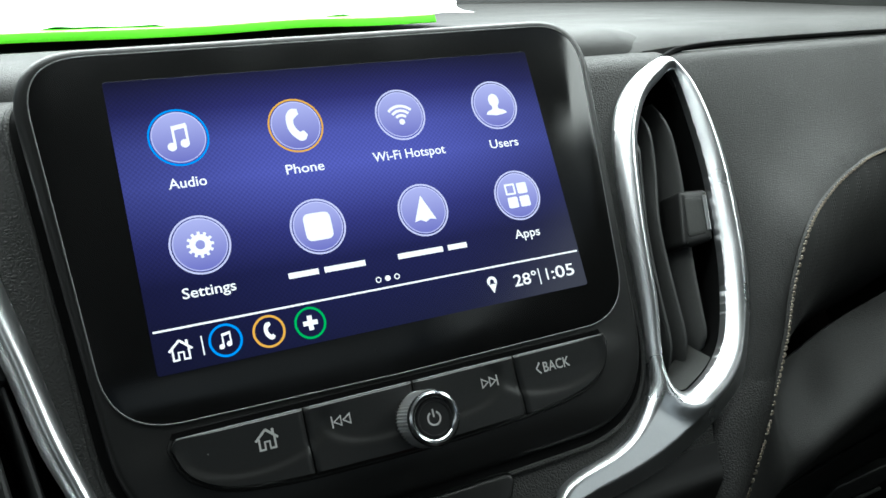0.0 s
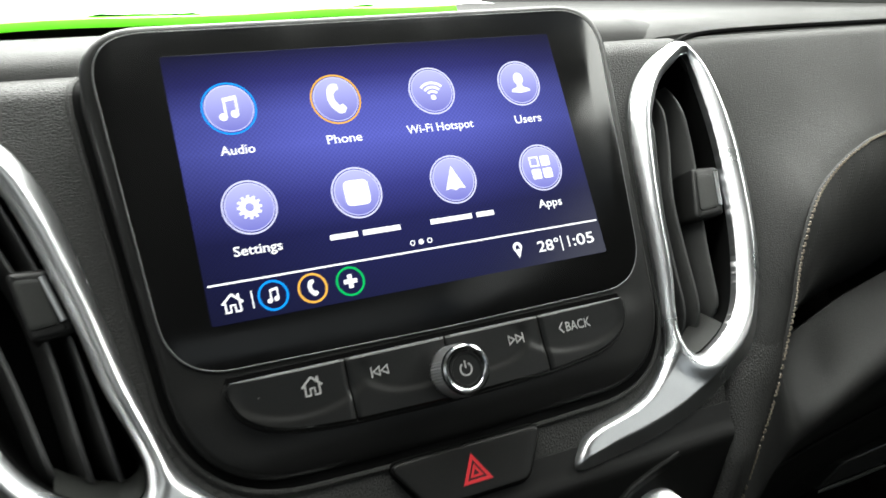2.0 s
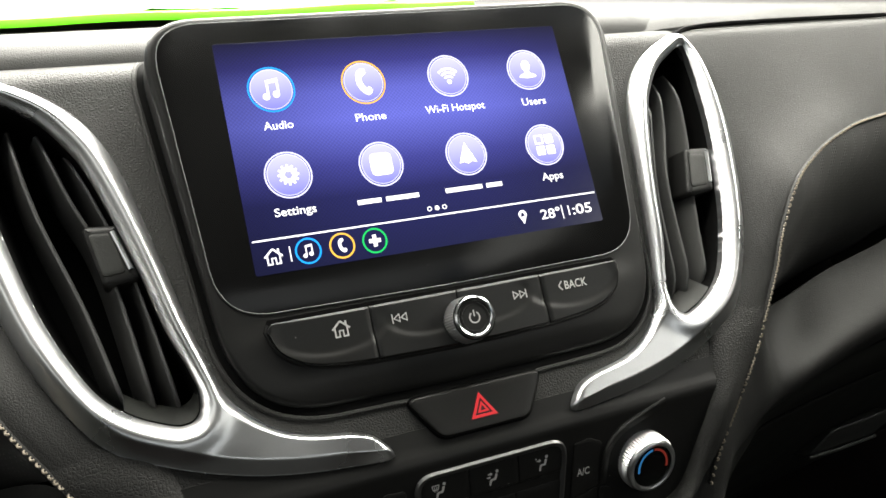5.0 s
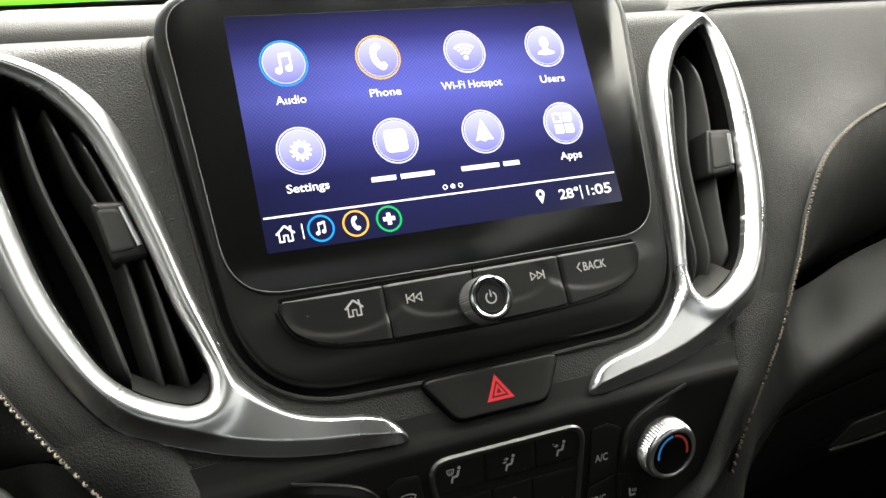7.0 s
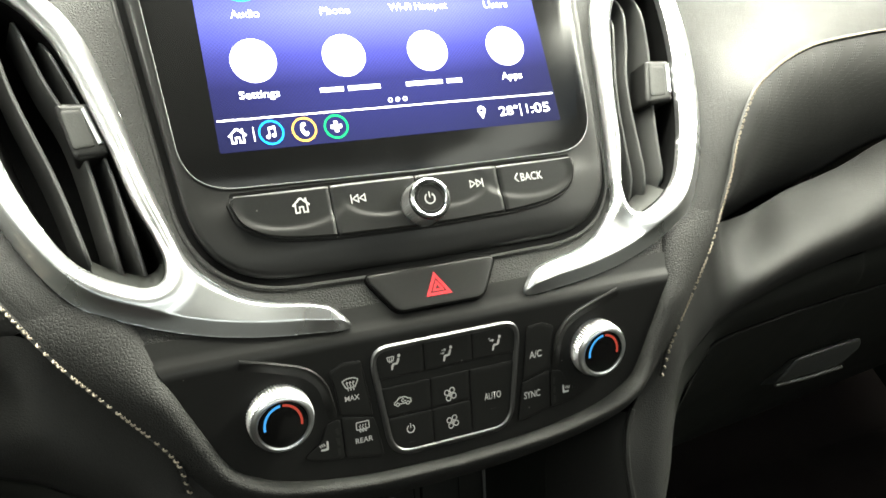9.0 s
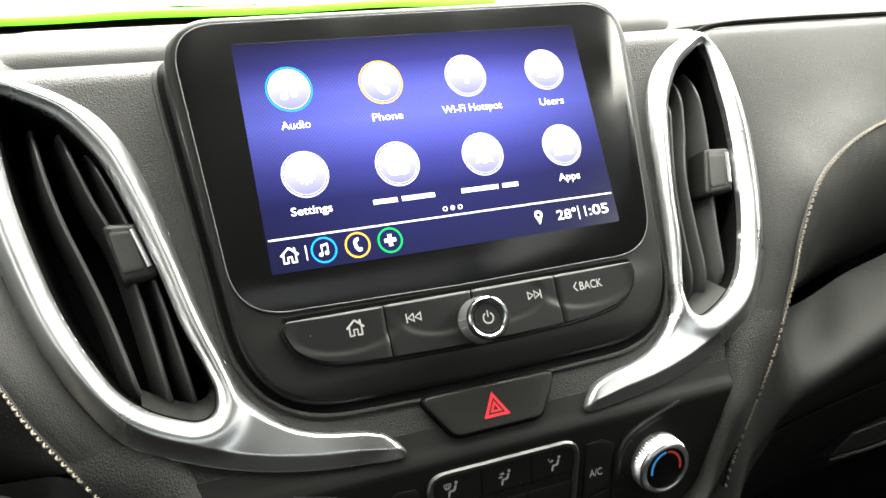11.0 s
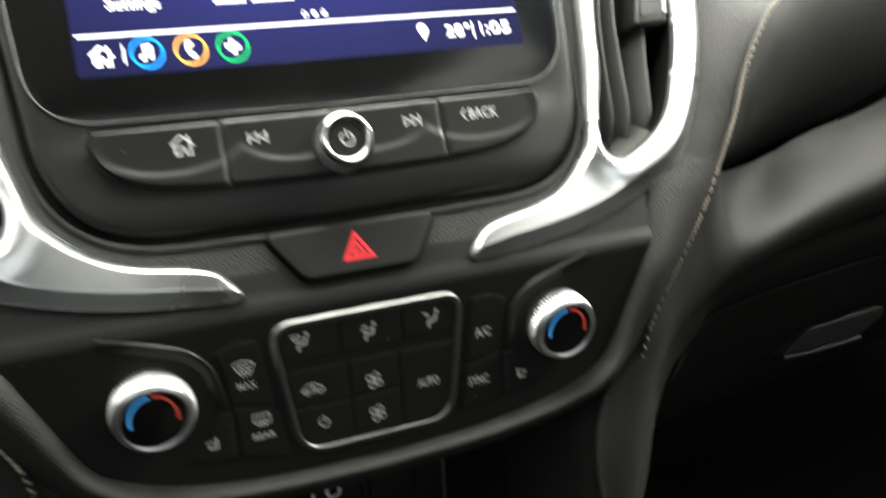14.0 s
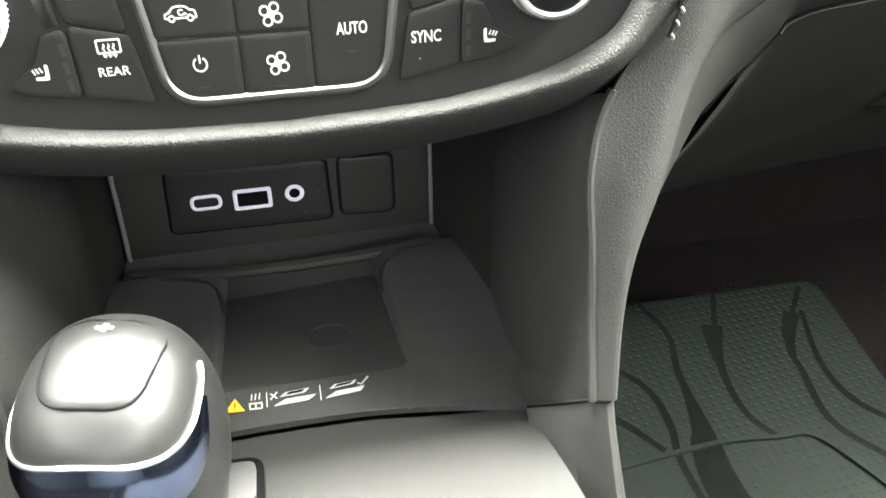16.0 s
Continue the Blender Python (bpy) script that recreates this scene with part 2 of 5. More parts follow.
def sheet(rows, thick=0.0, back=(0, 1, 0), skip=None):
    """A skin through rows of points in mm, with thick mm of body towards back; skip(x, z) leaves openings."""
    bm, back = bmesh.new(), Vector(back)
    grid = [[Vector(p) for p in row] for row in rows]
    n, k = len(grid), len(grid[0])
    front = [[bm.verts.new(p / 1000) for p in row] for row in grid]
    rear = [[bm.verts.new((p + back * thick) / 1000) for p in row] for row in grid] if thick else None
    made = set()
    for r in range(n - 1):
        for i in range(k - 1):
            mid = (grid[r][i] + grid[r + 1][i + 1]) / 2
            if skip and skip(mid.x, mid.z):
                continue
            made.add((r, i))
            bm.faces.new((front[r][i], front[r][i + 1], front[r + 1][i + 1], front[r + 1][i]))
            if thick:
                bm.faces.new((rear[r][i], rear[r + 1][i], rear[r + 1][i + 1], rear[r][i + 1]))
    for r, i in made if thick else ():
        for o, (a, d) in (((0, -1), ((r, i), (r + 1, i))), ((0, 1), ((r + 1, i + 1), (r, i + 1))), ((-1, 0), ((r, i + 1), (r, i))), ((1, 0), ((r + 1, i), (r + 1, i + 1)))):
            if (r + o[0], i + o[1]) not in made:
                bm.faces.new((front[a[0]][a[1]], front[d[0]][d[1]], rear[d[0]][d[1]], rear[a[0]][a[1]]))
    loose = [v for v in bm.verts if not v.link_faces]
    bmesh.ops.delete(bm, geom=loose, context="VERTS")
    bmesh.ops.recalc_face_normals(bm, faces=bm.faces)
    return bm


def inside(loop, x, z):
    hit, k = False, len(loop)
    for i in range(k):
        a, b = loop[i], loop[i - 1]
        if (a.y > z) != (b.y > z) and x < (b.x - a.x) * (z - a.y) / (b.y - a.y) + a.x:
            hit = not hit
    return hit


def lathe(profile, at, axis=(0, -1, 0), n=48, knurl=None):
    """A turned body: profile of (radius, height along axis) in mm round a point in mm. knurl: (first row, last row, depth) with teeth all round."""
    bm, q = bmesh.new(), Vector((0, 0, 1)).rotation_difference(Vector(axis))
    rows = []
    for k, (r, h) in enumerate(profile):
        row = []
        for i in range(n):
            rr = r - (knurl[2] if knurl and knurl[0] <= k <= knurl[1] and i % 2 else 0)
            a = 2 * math.pi * i / n
            row.append(bm.verts.new((Vector(at) + q @ Vector((rr * math.cos(a), rr * math.sin(a), h))) / 1000))
        rows.append(row)
    for a, b in zip(rows, rows[1:]):
        for i in range(n):
            bm.faces.new((a[i], a[(i + 1) % n], b[(i + 1) % n], b[i]))
    bm.faces.new(list(reversed(rows[0])))
    bm.faces.new(rows[-1])
    bmesh.ops.recalc_face_normals(bm, faces=bm.faces)
    return bm


def tube(pts, r, n=8, flat=1.0):
    """A round bar of radius r along points, all in mm."""
    bm, rows = bmesh.new(), []
    pts = [Vector(p) for p in pts]
    for i, p in enumerate(pts):
        d = (pts[min(i + 1, len(pts) - 1)] - pts[max(i - 1, 0)]).normalized()
        u = d.cross(Vector((0, 1, 0.13))).normalized()
        v = d.cross(u)
        rows.append([bm.verts.new((p + (u * math.cos(a) + v * math.sin(a) * flat) * r) / 1000) for a in (2 * math.pi * k / n for k in range(n))])
    for a, b in zip(rows, rows[1:]):
        for i in range(n):
            bm.faces.new((a[i], a[(i + 1) % n], b[(i + 1) % n], b[i]))
    bm.faces.new(rows[0])
    bm.faces.new(rows[-1])
    bmesh.ops.recalc_face_normals(bm, faces=bm.faces)
    return bm


def block(x0, x1, y0, y1, z0, z1, bevel=0.0):
    """A box in mm with rounded edges."""
    bm = bmesh.new()
    bmesh.ops.create_cube(bm, size=1)
    for v in bm.verts:
        v.co = Vector(((x0 + x1) / 2 + v.co.x * (x1 - x0), (y0 + y1) / 2 + v.co.y * (y1 - y0), (z0 + z1) / 2 + v.co.z * (z1 - z0))) / 1000
    if bevel:
        bmesh.ops.bevel(bm, geom=bm.edges[:], offset=bevel / 1000, segments=3, affect="EDGES", profile=0.5)
    return bm


def circle(x, z, r, n=32, a0=0.0, a1=360.0):
    full = a1 - a0 >= 360
    return [Vector((x + r * math.cos(radians(a0 + (a1 - a0) * i / (n if full else n - 1))), z + r * math.sin(radians(a0 + (a1 - a0) * i / (n if full else n - 1))))) for i in range(n)]


def decal(loops, front, thick=0.12):
    """Thin raised marks: one plate for each outline, in one mesh."""
    f, bm = surf(front), bmesh.new()
    for loop in loops:
        a = [bm.verts.new((p[0] / 1000, (f(p[0], p[1]) - thick) / 1000, p[1] / 1000)) for p in loop]
        b = [bm.verts.new((p[0] / 1000, (f(p[0], p[1]) + 0.2) / 1000, p[1] / 1000)) for p in loop]
        bm.faces.new(a)
        for i in range(len(a)):
            j = (i + 1) % len(a)
            bm.faces.new((a[i], b[i], b[j], a[j]))
    bmesh.ops.recalc_face_normals(bm, faces=bm.faces)
    bmesh.ops.triangulate(bm, faces=[p for p in bm.faces if len(p.verts) > 4])
    return bm


def arc_band(x, z, r0, r1, a0, a1, n=20):
    return circle(x, z, r1, n, a0, a1) + list(reversed(circle(x, z, r0, n, a0, a1)))


def ring_loops(x, z, r0, r1):
    return [arc_band(x, z, r0, r1, 0, 180), arc_band(x, z, r0, r1, 180, 360)]


def bar(x0, z0, x1, z1, w):
    d = Vector((x1 - x0, z1 - z0)).normalized() * w / 2
    s = Vector((-d.y, d.x))
    return [Vector((x0, z0)) + s, Vector((x0, z0)) - s, Vector((x1, z1)) - s, Vector((x1, z1)) + s]


def moved(loops, x, z, k=1.0):
    return [[Vector((x + p[0] * k, z + p[1] * k)) for p in loop] for loop in loops]


def words(text, x, z, height, front, material, parent, width=None, name="lettering", label="", thick=0.1, bold=0.012):
    """Lettering centred on (x, z) of a face, with capitals height mm high, width mm wide where given."""
    cu = bpy.data.curves.new(name, "FONT")
    cu.body, cu.align_x, cu.align_y, cu.size, cu.resolution_u = text, "CENTER", "CENTER", 1.0, 3
    cu.offset = bold
    tmp = new("tmp_text", cu)
    bpy.context.view_layer.update()
    me = bpy.data.meshes.new_from_object(tmp.evaluated_get(bpy.context.evaluated_depsgraph_get()))
    bpy.data.objects.remove(tmp)
    f = surf(front)
    xs, ys = [v.co.x for v in me.vertices], [v.co.y for v in me.vertices]
    k = height / 0.70
    kx = width / (max(xs) - min(xs)) if width else k
    cx, cy = (max(xs) + min(xs)) / 2, (max(ys) + min(ys)) / 2
    for v in me.vertices:
        px, pz = x + (v.co.x - cx) * kx, z + (v.co.y - cy) * k
        v.co = Vector((px, f(px, pz) - thick, pz)) / 1000
    me.materials.append(material)
    ob = new(name, me)
    ob.parent = parent
    return tagged(ob, label)


def base(x, z):
    """Depth of the upper face of the stack (mm)."""
    return -3 + 0.14 * (z + 82)


def climate(x, z):
    """Depth of the climate panel's face (mm), which leans back below the ridge."""
    return -1 - 0.4 * (z + 117)


def skin(x, z):
    a, b = base(x, z), climate(x, z)
    t = max(0.0, min(1.0, (z + 107) / 6))
    return b + (a - b) * t * t * (3 - 2 * t)


# Outline of the right-hand vent: chrome outer edge with its tail, and the opening
V_OUT = [(180, 89.5), (188, 78), (191, 54), (189.5, 28), (183.5, 0), (174.5, -28), (163, -51.5), (148, -71), (125, -83), (104, -90.5), (84, -95), (64, -97.5), (43.5, -98.5),
         (48, -89.5), (57, -85), (77, -81), (90.5, -74.6), (102.5, -62), (109, -43), (115, -18), (120, 6), (128, 40), (137, 61), (149, 75), (165, 85)]
V_IN = [(180.3, 82), (181.3, 69), (178, 36), (172, 8), (166, -14), (158, -34), (149, -50), (138, -60), (125, -66.4), (119.6, -67), (116.8, -66), (115, -64.2), (114, -62),
        (113.6, -59.6), (113.5, -57), (113.7, -53.6), (115, -49), (116.8, -43), (122, -28), (127.5, -4), (133.5, 18), (142, 44), (149, 57), (158, 68.5), (170, 77)]
# Seam, stitch and edge lines of the right-hand half
STITCH = [(118, 12, -151), (123, 4, -135), (145, 1, -108), (158, 0, -92), (168, -1, -77), (181, -3, -56), (191, -5, -36), (209, -6, -12), (231, -2, 2), (260, 2, 14), (300, 8, 23), (400, 14, 31), (700, 24, 38)]
PAD_SEAM = [(164, -83), (181, -56), (191, -36), (209, -12), (231, 2), (260, 14), (300, 23), (400, 31), (700, 38)]
PAD_TOP = [(131, -79), (152, -55), (165, -31), (180, 18), (183, 62), (184, 91), (240, 97), (400, 95.5), (700, 92)]
BOLSTER_TOP = [(700, 30, -6), (400, 30, -30), (312, 45, -51), (268, 47, -60), (234, 48, -70), (200, 34, -75), (172, 3, -77), (158, 2, -92), (145, 3, -108), (123, 6, -135), (102.6, 22, -165), (95, 26, -189), (95, 30, -217), (95, 34, -242), (94, 36, -272.6)]
BOLSTER_EDGE = [(700, 86, -90), (372, 60, -105), (275, 48, -113), (222, 40, -122), (198, 37, -127), (184, 37, -131), (172, 38, -137), (162, 37, -143), (150, 34, -149), (138, 28, -158), (128, 23, -172), (119, 25, -198), (110.5, 28, -220), (106, 31.5, -242), (103.5, 36, -272.6)]
KNEE_EDGE = [(700, 86, -90), (372, 60, -105), (322, 54, -109), (268, 47, -114), (217, 39, -123), (184, 37, -131), (164, 37, -142), (150, 34, -149), (138, 28, -158), (128, 23, -172), (119, 25, -198), (110, 28, -220)]
LID_EDGE = [(700, 120, -112), (390, 100, -131.6), (344, 95, -133.4), (280, 85, -136.6), (222, 75, -140.8), (200, 72, -145), (192, 70, -151), (183.5, 74, -160), (175, 76, -167), (166, 78, -176), (157, 80, -183.5), (147, 84, -193)]
CLIMATE_EDGE = [(130, -84.5), (119, -110), (111, -126), (101.5, -143.5), (93, -150.5), (76, -157.2), (44, -162.4), (0, -164.2)]


def half(pts, side):
    return [Vector((p[0] * side, *p[1:])) for p in pts]


# ---- dashboard ----
OPENING = shrink(spline([Vector(p) for p in V_IN], 5, True), -3.5)
CHROME_EDGE = shrink(spline([Vector(p) for p in V_OUT], 5, True), 3.0)
SEAM = spline([Vector(p) for p in STITCH], 10)


def near_seam(x, z):
    """The seam's depth over the face, weighed by how near the point is."""
    q = min(SEAM, key=lambda p: (p.x - x) ** 2 + (p.z - z) ** 2)
    d = math.hypot(q.x - x, q.z - z)
    return (q.y - skin(q.x, q.z)) * math.exp(-((d / 24) ** 2)), d


def at_height(pts, z, ax=0, az=2):
    for a, d in zip(pts, pts[1:]):
        lo, hi = sorted((a[az], d[az]))
        if lo <= z <= hi and hi > lo:
            return a[ax] + (d[ax] - a[ax]) * (z - a[az]) / (d[az] - a[az])
    return None


def roll_rows():
    """The padded roll: from the climate panel's edge out to the seam at the sides and round under the panel at the bottom."""
    inner = spline([Vector((x, skin(x, z) + 0.5, z)) for x, z in [(146, -62), (131, -78)] + CLIMATE_EDGE[1:]], 8)
    outer = spline([Vector(p) for p in ((176, 0, -62), (166.5, -1, -79.5), (143.5, 1, -110), (124, 4, -134), (115, 18, -151), (103, 34, -165), (84, 42, -172), (44, 48, -177.5), (0, 50, -179))], 8)
    rows = []
    for i, (a, d) in enumerate(zip(inner, outer)):
        s = i / (len(inner) - 1)
        w = max(0, min(1, (s - 0.38) / 0.32))
        w = w * w * (3 - 2 * w)
        bulge = Vector((0, 1.5 - 4 * min(1, s / 0.14) - 3.5 * max(0, min(1, (s - 0.12) / 0.15)), 0)).lerp(Vector((0, -17, -1)), w)
        rows.append([a.lerp(d, t) + bulge * math.sin(math.pi * t**0.68) for t in np.linspace(0, 1, 25)])
    return rows + [[Vector((-p.x, p.y, p.z)) for p in row] for row in reversed(rows[:-1])]


def build_dashboard():
    dash = thing("dashboard", "black soft-touch dashboard with grained skin and tan stitching", "dashboard", kind="structure")
    rows = []
    for z in np.linspace(-106, 100, 70):
        rows.append([(x, skin(x, z) + 1.2 + 14 * max(0, (z - 84) / 16) ** 2, z) for x in np.linspace(-186, 186, 125)])
    ca, sa, brow = math.cos(radians(28)), math.sin(radians(28)), [[(x, y + 0.1, z) for x, y, z in rows[-1]]]
    for back, up in ((4.5, 1.2), (8, 4.2), (13, 6.8), (20, 8.8), (30, 9.9), (45, 10.3), (70, 10.2), (95, 9.6), (102, 7.5)):
        brow.append([(x, skin(x, 99) + 12 + back * ca - (up - d) * sa, 101 + back * sa + (up - d) * ca) for x in np.linspace(-186, 186, 125) for d in [2.4 * max(0, (abs(x) - 172) / 14)]])
    gone = lambda x, z: inside(OPENING, abs(x), z) or (abs(x) > 104 and not inside(CHROME_EDGE, abs(x), z) and z < 88 and abs(x) > (at_height([p for p in V_OUT[:9]], z, 0, 1) or 130) - 4 + 10 * (z < -56))
    part("centre_surround", sheet(rows, 3, skip=gone), LEATHER, dash)
    part("brow", sheet(brow, 2), PAD, dash, "skin rolling over above the screen")
    rows = []
    for back, up in ((-2, -9), (0, 0), (6, 4), (18, 7), (40, 9), (80, 9), (160, 8), (300, 9), (510, 14), (535, 80)):
        row = []
        for x in np.linspace(-720, 720, 73):
            zc = 99 + 2 * math.cos(x / 230) - max(0, abs(x) - 330) * 0.012
            yc = skin(x, 99) + 12 + max(0, abs(x) - 330) * 0.02
            low = 8 * max(0, min(1, (182 - abs(x)) / 12)) * (back < 60)
            row.append((x, yc + back * ca - (up - low) * sa, zc + back * sa + (up - low) * ca))
        rows.append(row)
    part("top_pad", sheet(rows, 4, (0, sa, -ca)), PAD, dash, "light-catching grained top pad")
    part("climate_roll", sheet(roll_rows(), 1.5), LEATHER, dash, "padded grained leather roll")
    for side in (1, -1):
        st = spline(half(STITCH, side), 8)
        lower = spline([Vector(p) for p in PAD_SEAM], 8)
        upper = spline([Vector(p) for p in PAD_TOP], 8)
        rows = []
        for p, q in zip(lower, upper):
            row = []
            for t in np.linspace(0, 1, 30):
                x, z = p.x + (q.x - p.x) * t, p.y + (q.y - p.y) * t
                lift, d = near_seam(x, z)
                row.append((side * x, skin(x, z) + 0.8 + lift * (1 - t) - 2.5 * math.sin(math.pi * t) * (1 - t) + 1.6 * t**6 + 9 * max(0, (z - 88) / 9.5) ** 2, z))
            rows.append(row)
        part("upper_pad", sheet(rows, 2), PAD, dash, "grained pad between the vent and the stitched seam")
        crease = spline([Vector((x * side, skin(x, z) + d, z)) for x, z, d in ((176, 88.5, 4), (186, 92.6, 4.5), (199, 96.2, 6), (231, 98.2, 7), (300, 98.2, 7), (400, 97.2, 7), (700, 93.6, 7))], 8)
        part("crease", tube(crease, 1.5, 6), VOID, dash, "dark open crease under the top pad")
        groove = spline([Vector((x * side, y, z)) for x, y, z in ((169, 0, -76), (200, 36, -75), (234, 50, -69), (268, 49, -59), (312, 47, -50), (400, 32, -30), (700, 32, -6))], 10)
        seam = [q for q in st if q.z > -77]
        rows = []
        for i in range(61):
            a, d = seam[round(i / 60 * (len(seam) - 1))], groove[round(i / 60 * (len(groove) - 1))]
            far = min(1, i / 14)
            rows.append([Vector((a.x + (d.x - a.x) * t, a.y + (d.y - a.y) * t ** (1 + far) + 1 + 22 * far * t**3.2, a.z + (d.z - a.z) * t)) for t in np.linspace(0, 1, 25)])
        part("perforated_insert", sheet(rows, 2), PERFORATED, dash, "black perforated leather inset")
        top, edge = spline(half(BOLSTER_TOP, side), 8), spline(half(BOLSTER_EDGE, side), 8)
        rows = []
        for i, (a, d) in enumerate(zip(top, edge)):
            k = i / (len(top) - 1)
            out = 19 - 15 * max(0, min(1, (k - 0.3) / 0.3))
            rows.append([a.lerp(d, t) - Vector((0, out * math.sin(math.pi * t**2.0), 0)) for t in np.linspace(0, 1, 25)])
        part("pillar_bead", tube([p + Vector((0, -0.2, 0)) for p in top if p.z < -164], 1.7, 8), PAD, dash, "soft bead along the pillar's inner edge")
        part("bolster", sheet(rows, 2), PAD, dash, "smooth grained bolster running down into the console pillar")
        edge, lid = spline(half(KNEE_EDGE, side), 8), spline(half(LID_EDGE, side), 8)
        rows = []
        for a, d in zip(edge, lid):
            row = [a + Vector((0, 0.3, 0))]
            row += [a.lerp(d, t) - Vector((0, 5 * math.sin(math.pi * t), 0)) + Vector((0, 3, 0)) * (1 - t) for t in np.linspace(0.04, 1, 12)]
            rows.append(row)
        part("knee_panel", sheet(rows, 2), HARD, dash, "dark panel under the bolster")
        part("lid_gap", tube([p + Vector((0, 1, -0.6)) for p in lid], 1.2, 6), VOID, dash, "dark gap round the glovebox lid")
        step, last, first = 2.9, None, True
        master = part("stitch", tube([(-0.85, 0.45, -0.6), (-0.5, -0.2, -0.35), (0, -0.45, 0), (0.5, -0.2, 0.35), (0.85, 0.45, 0.6)], 0.48, 6), THREAD, dash, "tan thread stitch")
        for q, nxt in zip(st, st[1:]):
            gap = (nxt - q).length
            count = max(1, round(gap / step))
            for j in range(count):
                p = q.lerp(nxt, j / count)
                if abs(p.x) > 430 or (last is not None and (p - last).length < step * 0.8):
                    continue
                last = p
                ob = master if first else master.copy()
                if not first:
                    scene.collection.objects.link(ob)
                ob.matrix_basis = Matrix.Translation((p + Vector((0, -0.9, 0))) / 1000) @ (nxt - q).normalized().to_track_quat("X", "Y").to_matrix().to_4x4()
                first = False
        part("piping", tube([q + Vector((0, 0.6, 0)) for q in st], 1.3, 6), LEATHER, dash, "rolled leather seam")
    return dash


build_dashboard()


# ---- vents ----
def build_vent(side):
    vent = thing("air_vent", "tall curved air vent in a satin chrome surround, black vanes", "air vent", "dashboard vents")
    o, q = spline(half(V_OUT, side), 16, True), spline(half(V_IN, side), 16, True)
    # one flowing ring: a stepped lip along the opening, a half-round limb that runs out into the tail, a bevelled underside
    knee, n, m = Vector((side * 100, -84)), len(q), 39
    flow = np.zeros((n, m, 2))
    for i, (a, d) in enumerate(zip(q, o)):
        bend = max(0, min(1, (i / 16 - 9) / 2, (16.2 - i / 16) / 2.2))
        ctrl = (a + d) / 2 * (1 - bend) + knee * bend
        for j in range(m):
            t = 0.5 - 0.5 * math.cos(math.pi * j / (m - 1))
            flow[i, j] = a * (1 - t) ** 2 + ctrl * 2 * t * (1 - t) + d * t * t
    for turn in range(140):
        mean = (np.roll(flow, 1, 0) + np.roll(flow, -1, 0))[:, 1:-1] / 2
        along = 0.5 * (flow[:, :-2] + flow[:, 2:])
        flow[:, 1:-1] += 0.35 * (0.5 * mean + 0.5 * along - flow[:, 1:-1])
    inner, outer = np.array([tuple(p) for p in spline(half(V_IN, side), 60, True)]), np.array([tuple(p) for p in spline(half(V_OUT, side), 60, True)])
    knots = np.arange(len(outer)) / 60
    radius = np.interp(knots, [0, 5, 7, 11, 12, 13, 16, 18, 25], [7.0, 7.0, 7.0, 6.0, 4.0, 2.0, 2.6, 6.5, 7.0])
    flat = np.interp(knots, [0, 5, 7, 12, 12.6, 25], [0, 0, 1, 1, 0, 0])
    bm, cols = bmesh.new(), []
    for i in range(n):
        col = []
        for j in range(m):
            p = flow[i, j]
            din = np.hypot(*(inner - p).T).min()
            far = np.minimum(1, np.hypot(*(outer - p).T) / radius)
            rout = (flat * far + (1 - flat) * (far * (2 - far)) ** 0.72).min()
            k = min(1, din / 6.5)
            rin = (k * (2 - k)) ** 0.72
            high = 3.4 + 2.6 * math.exp(-(((din - 5.5) / 6) ** 2))
            col.append((p, 0.6 + high * rin * rout))
        col = [(flow[i, 0], -9.0)] + col + [(flow[i, -1], -4.0)]
        cols.append([bm.verts.new((p[0] / 1000, (base(0, p[1]) - h) / 1000, p[1] / 1000)) for p, h in col])
    for i in range(n):
        a, d = cols[i], cols[(i + 1) % n]
        for j in range(len(a) - 1):
            bm.faces.new((a[j], d[j], d[j + 1], a[j + 1]))
    bmesh.ops.recalc_face_normals(bm, faces=bm.faces)
    bezel = part("chrome_bezel", bm, CHROME, vent, "satin chrome ring with a long tail")
    bezel.data.set_sharp_from_angle(angle=radians(60))
    # recess: the shade inside the duct is put into its near-black colour
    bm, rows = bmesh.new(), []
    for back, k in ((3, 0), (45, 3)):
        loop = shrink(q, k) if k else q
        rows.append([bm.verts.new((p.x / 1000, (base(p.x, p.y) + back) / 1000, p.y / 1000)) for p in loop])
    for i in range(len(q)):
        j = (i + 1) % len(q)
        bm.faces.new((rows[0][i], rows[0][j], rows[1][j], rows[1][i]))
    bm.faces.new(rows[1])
    part("duct", bm, VOID, vent, "duct coloured near black for the shade inside")
    foot = [p for p in shrink(q, 0.3) if p.y < -54]
    foot.sort(key=lambda p: p.x)
    bm = bmesh.new()
    front, rear = ([bm.verts.new((p.x / 1000, (base(p.x, p.y) + d) / 1000, (p.y + up) / 1000)) for p in foot if p.y < -57] for d, up in ((3, 0.4), (17, 8)))
    for i in range(len(front) - 1):
        bm.faces.new((front[i], front[i + 1], rear[i + 1], rear[i]))
    part("ledge", bm, HARD, vent, "dull ledge under the vanes")
    # vanes
    lines = [[(170, 70), (163, 30), (150, -15), (141, -56)], [(159, 67), (150, 35), (139, 2), (130, -60)], [(149, 56), (140, 30), (130, -5), (121, -60)]]
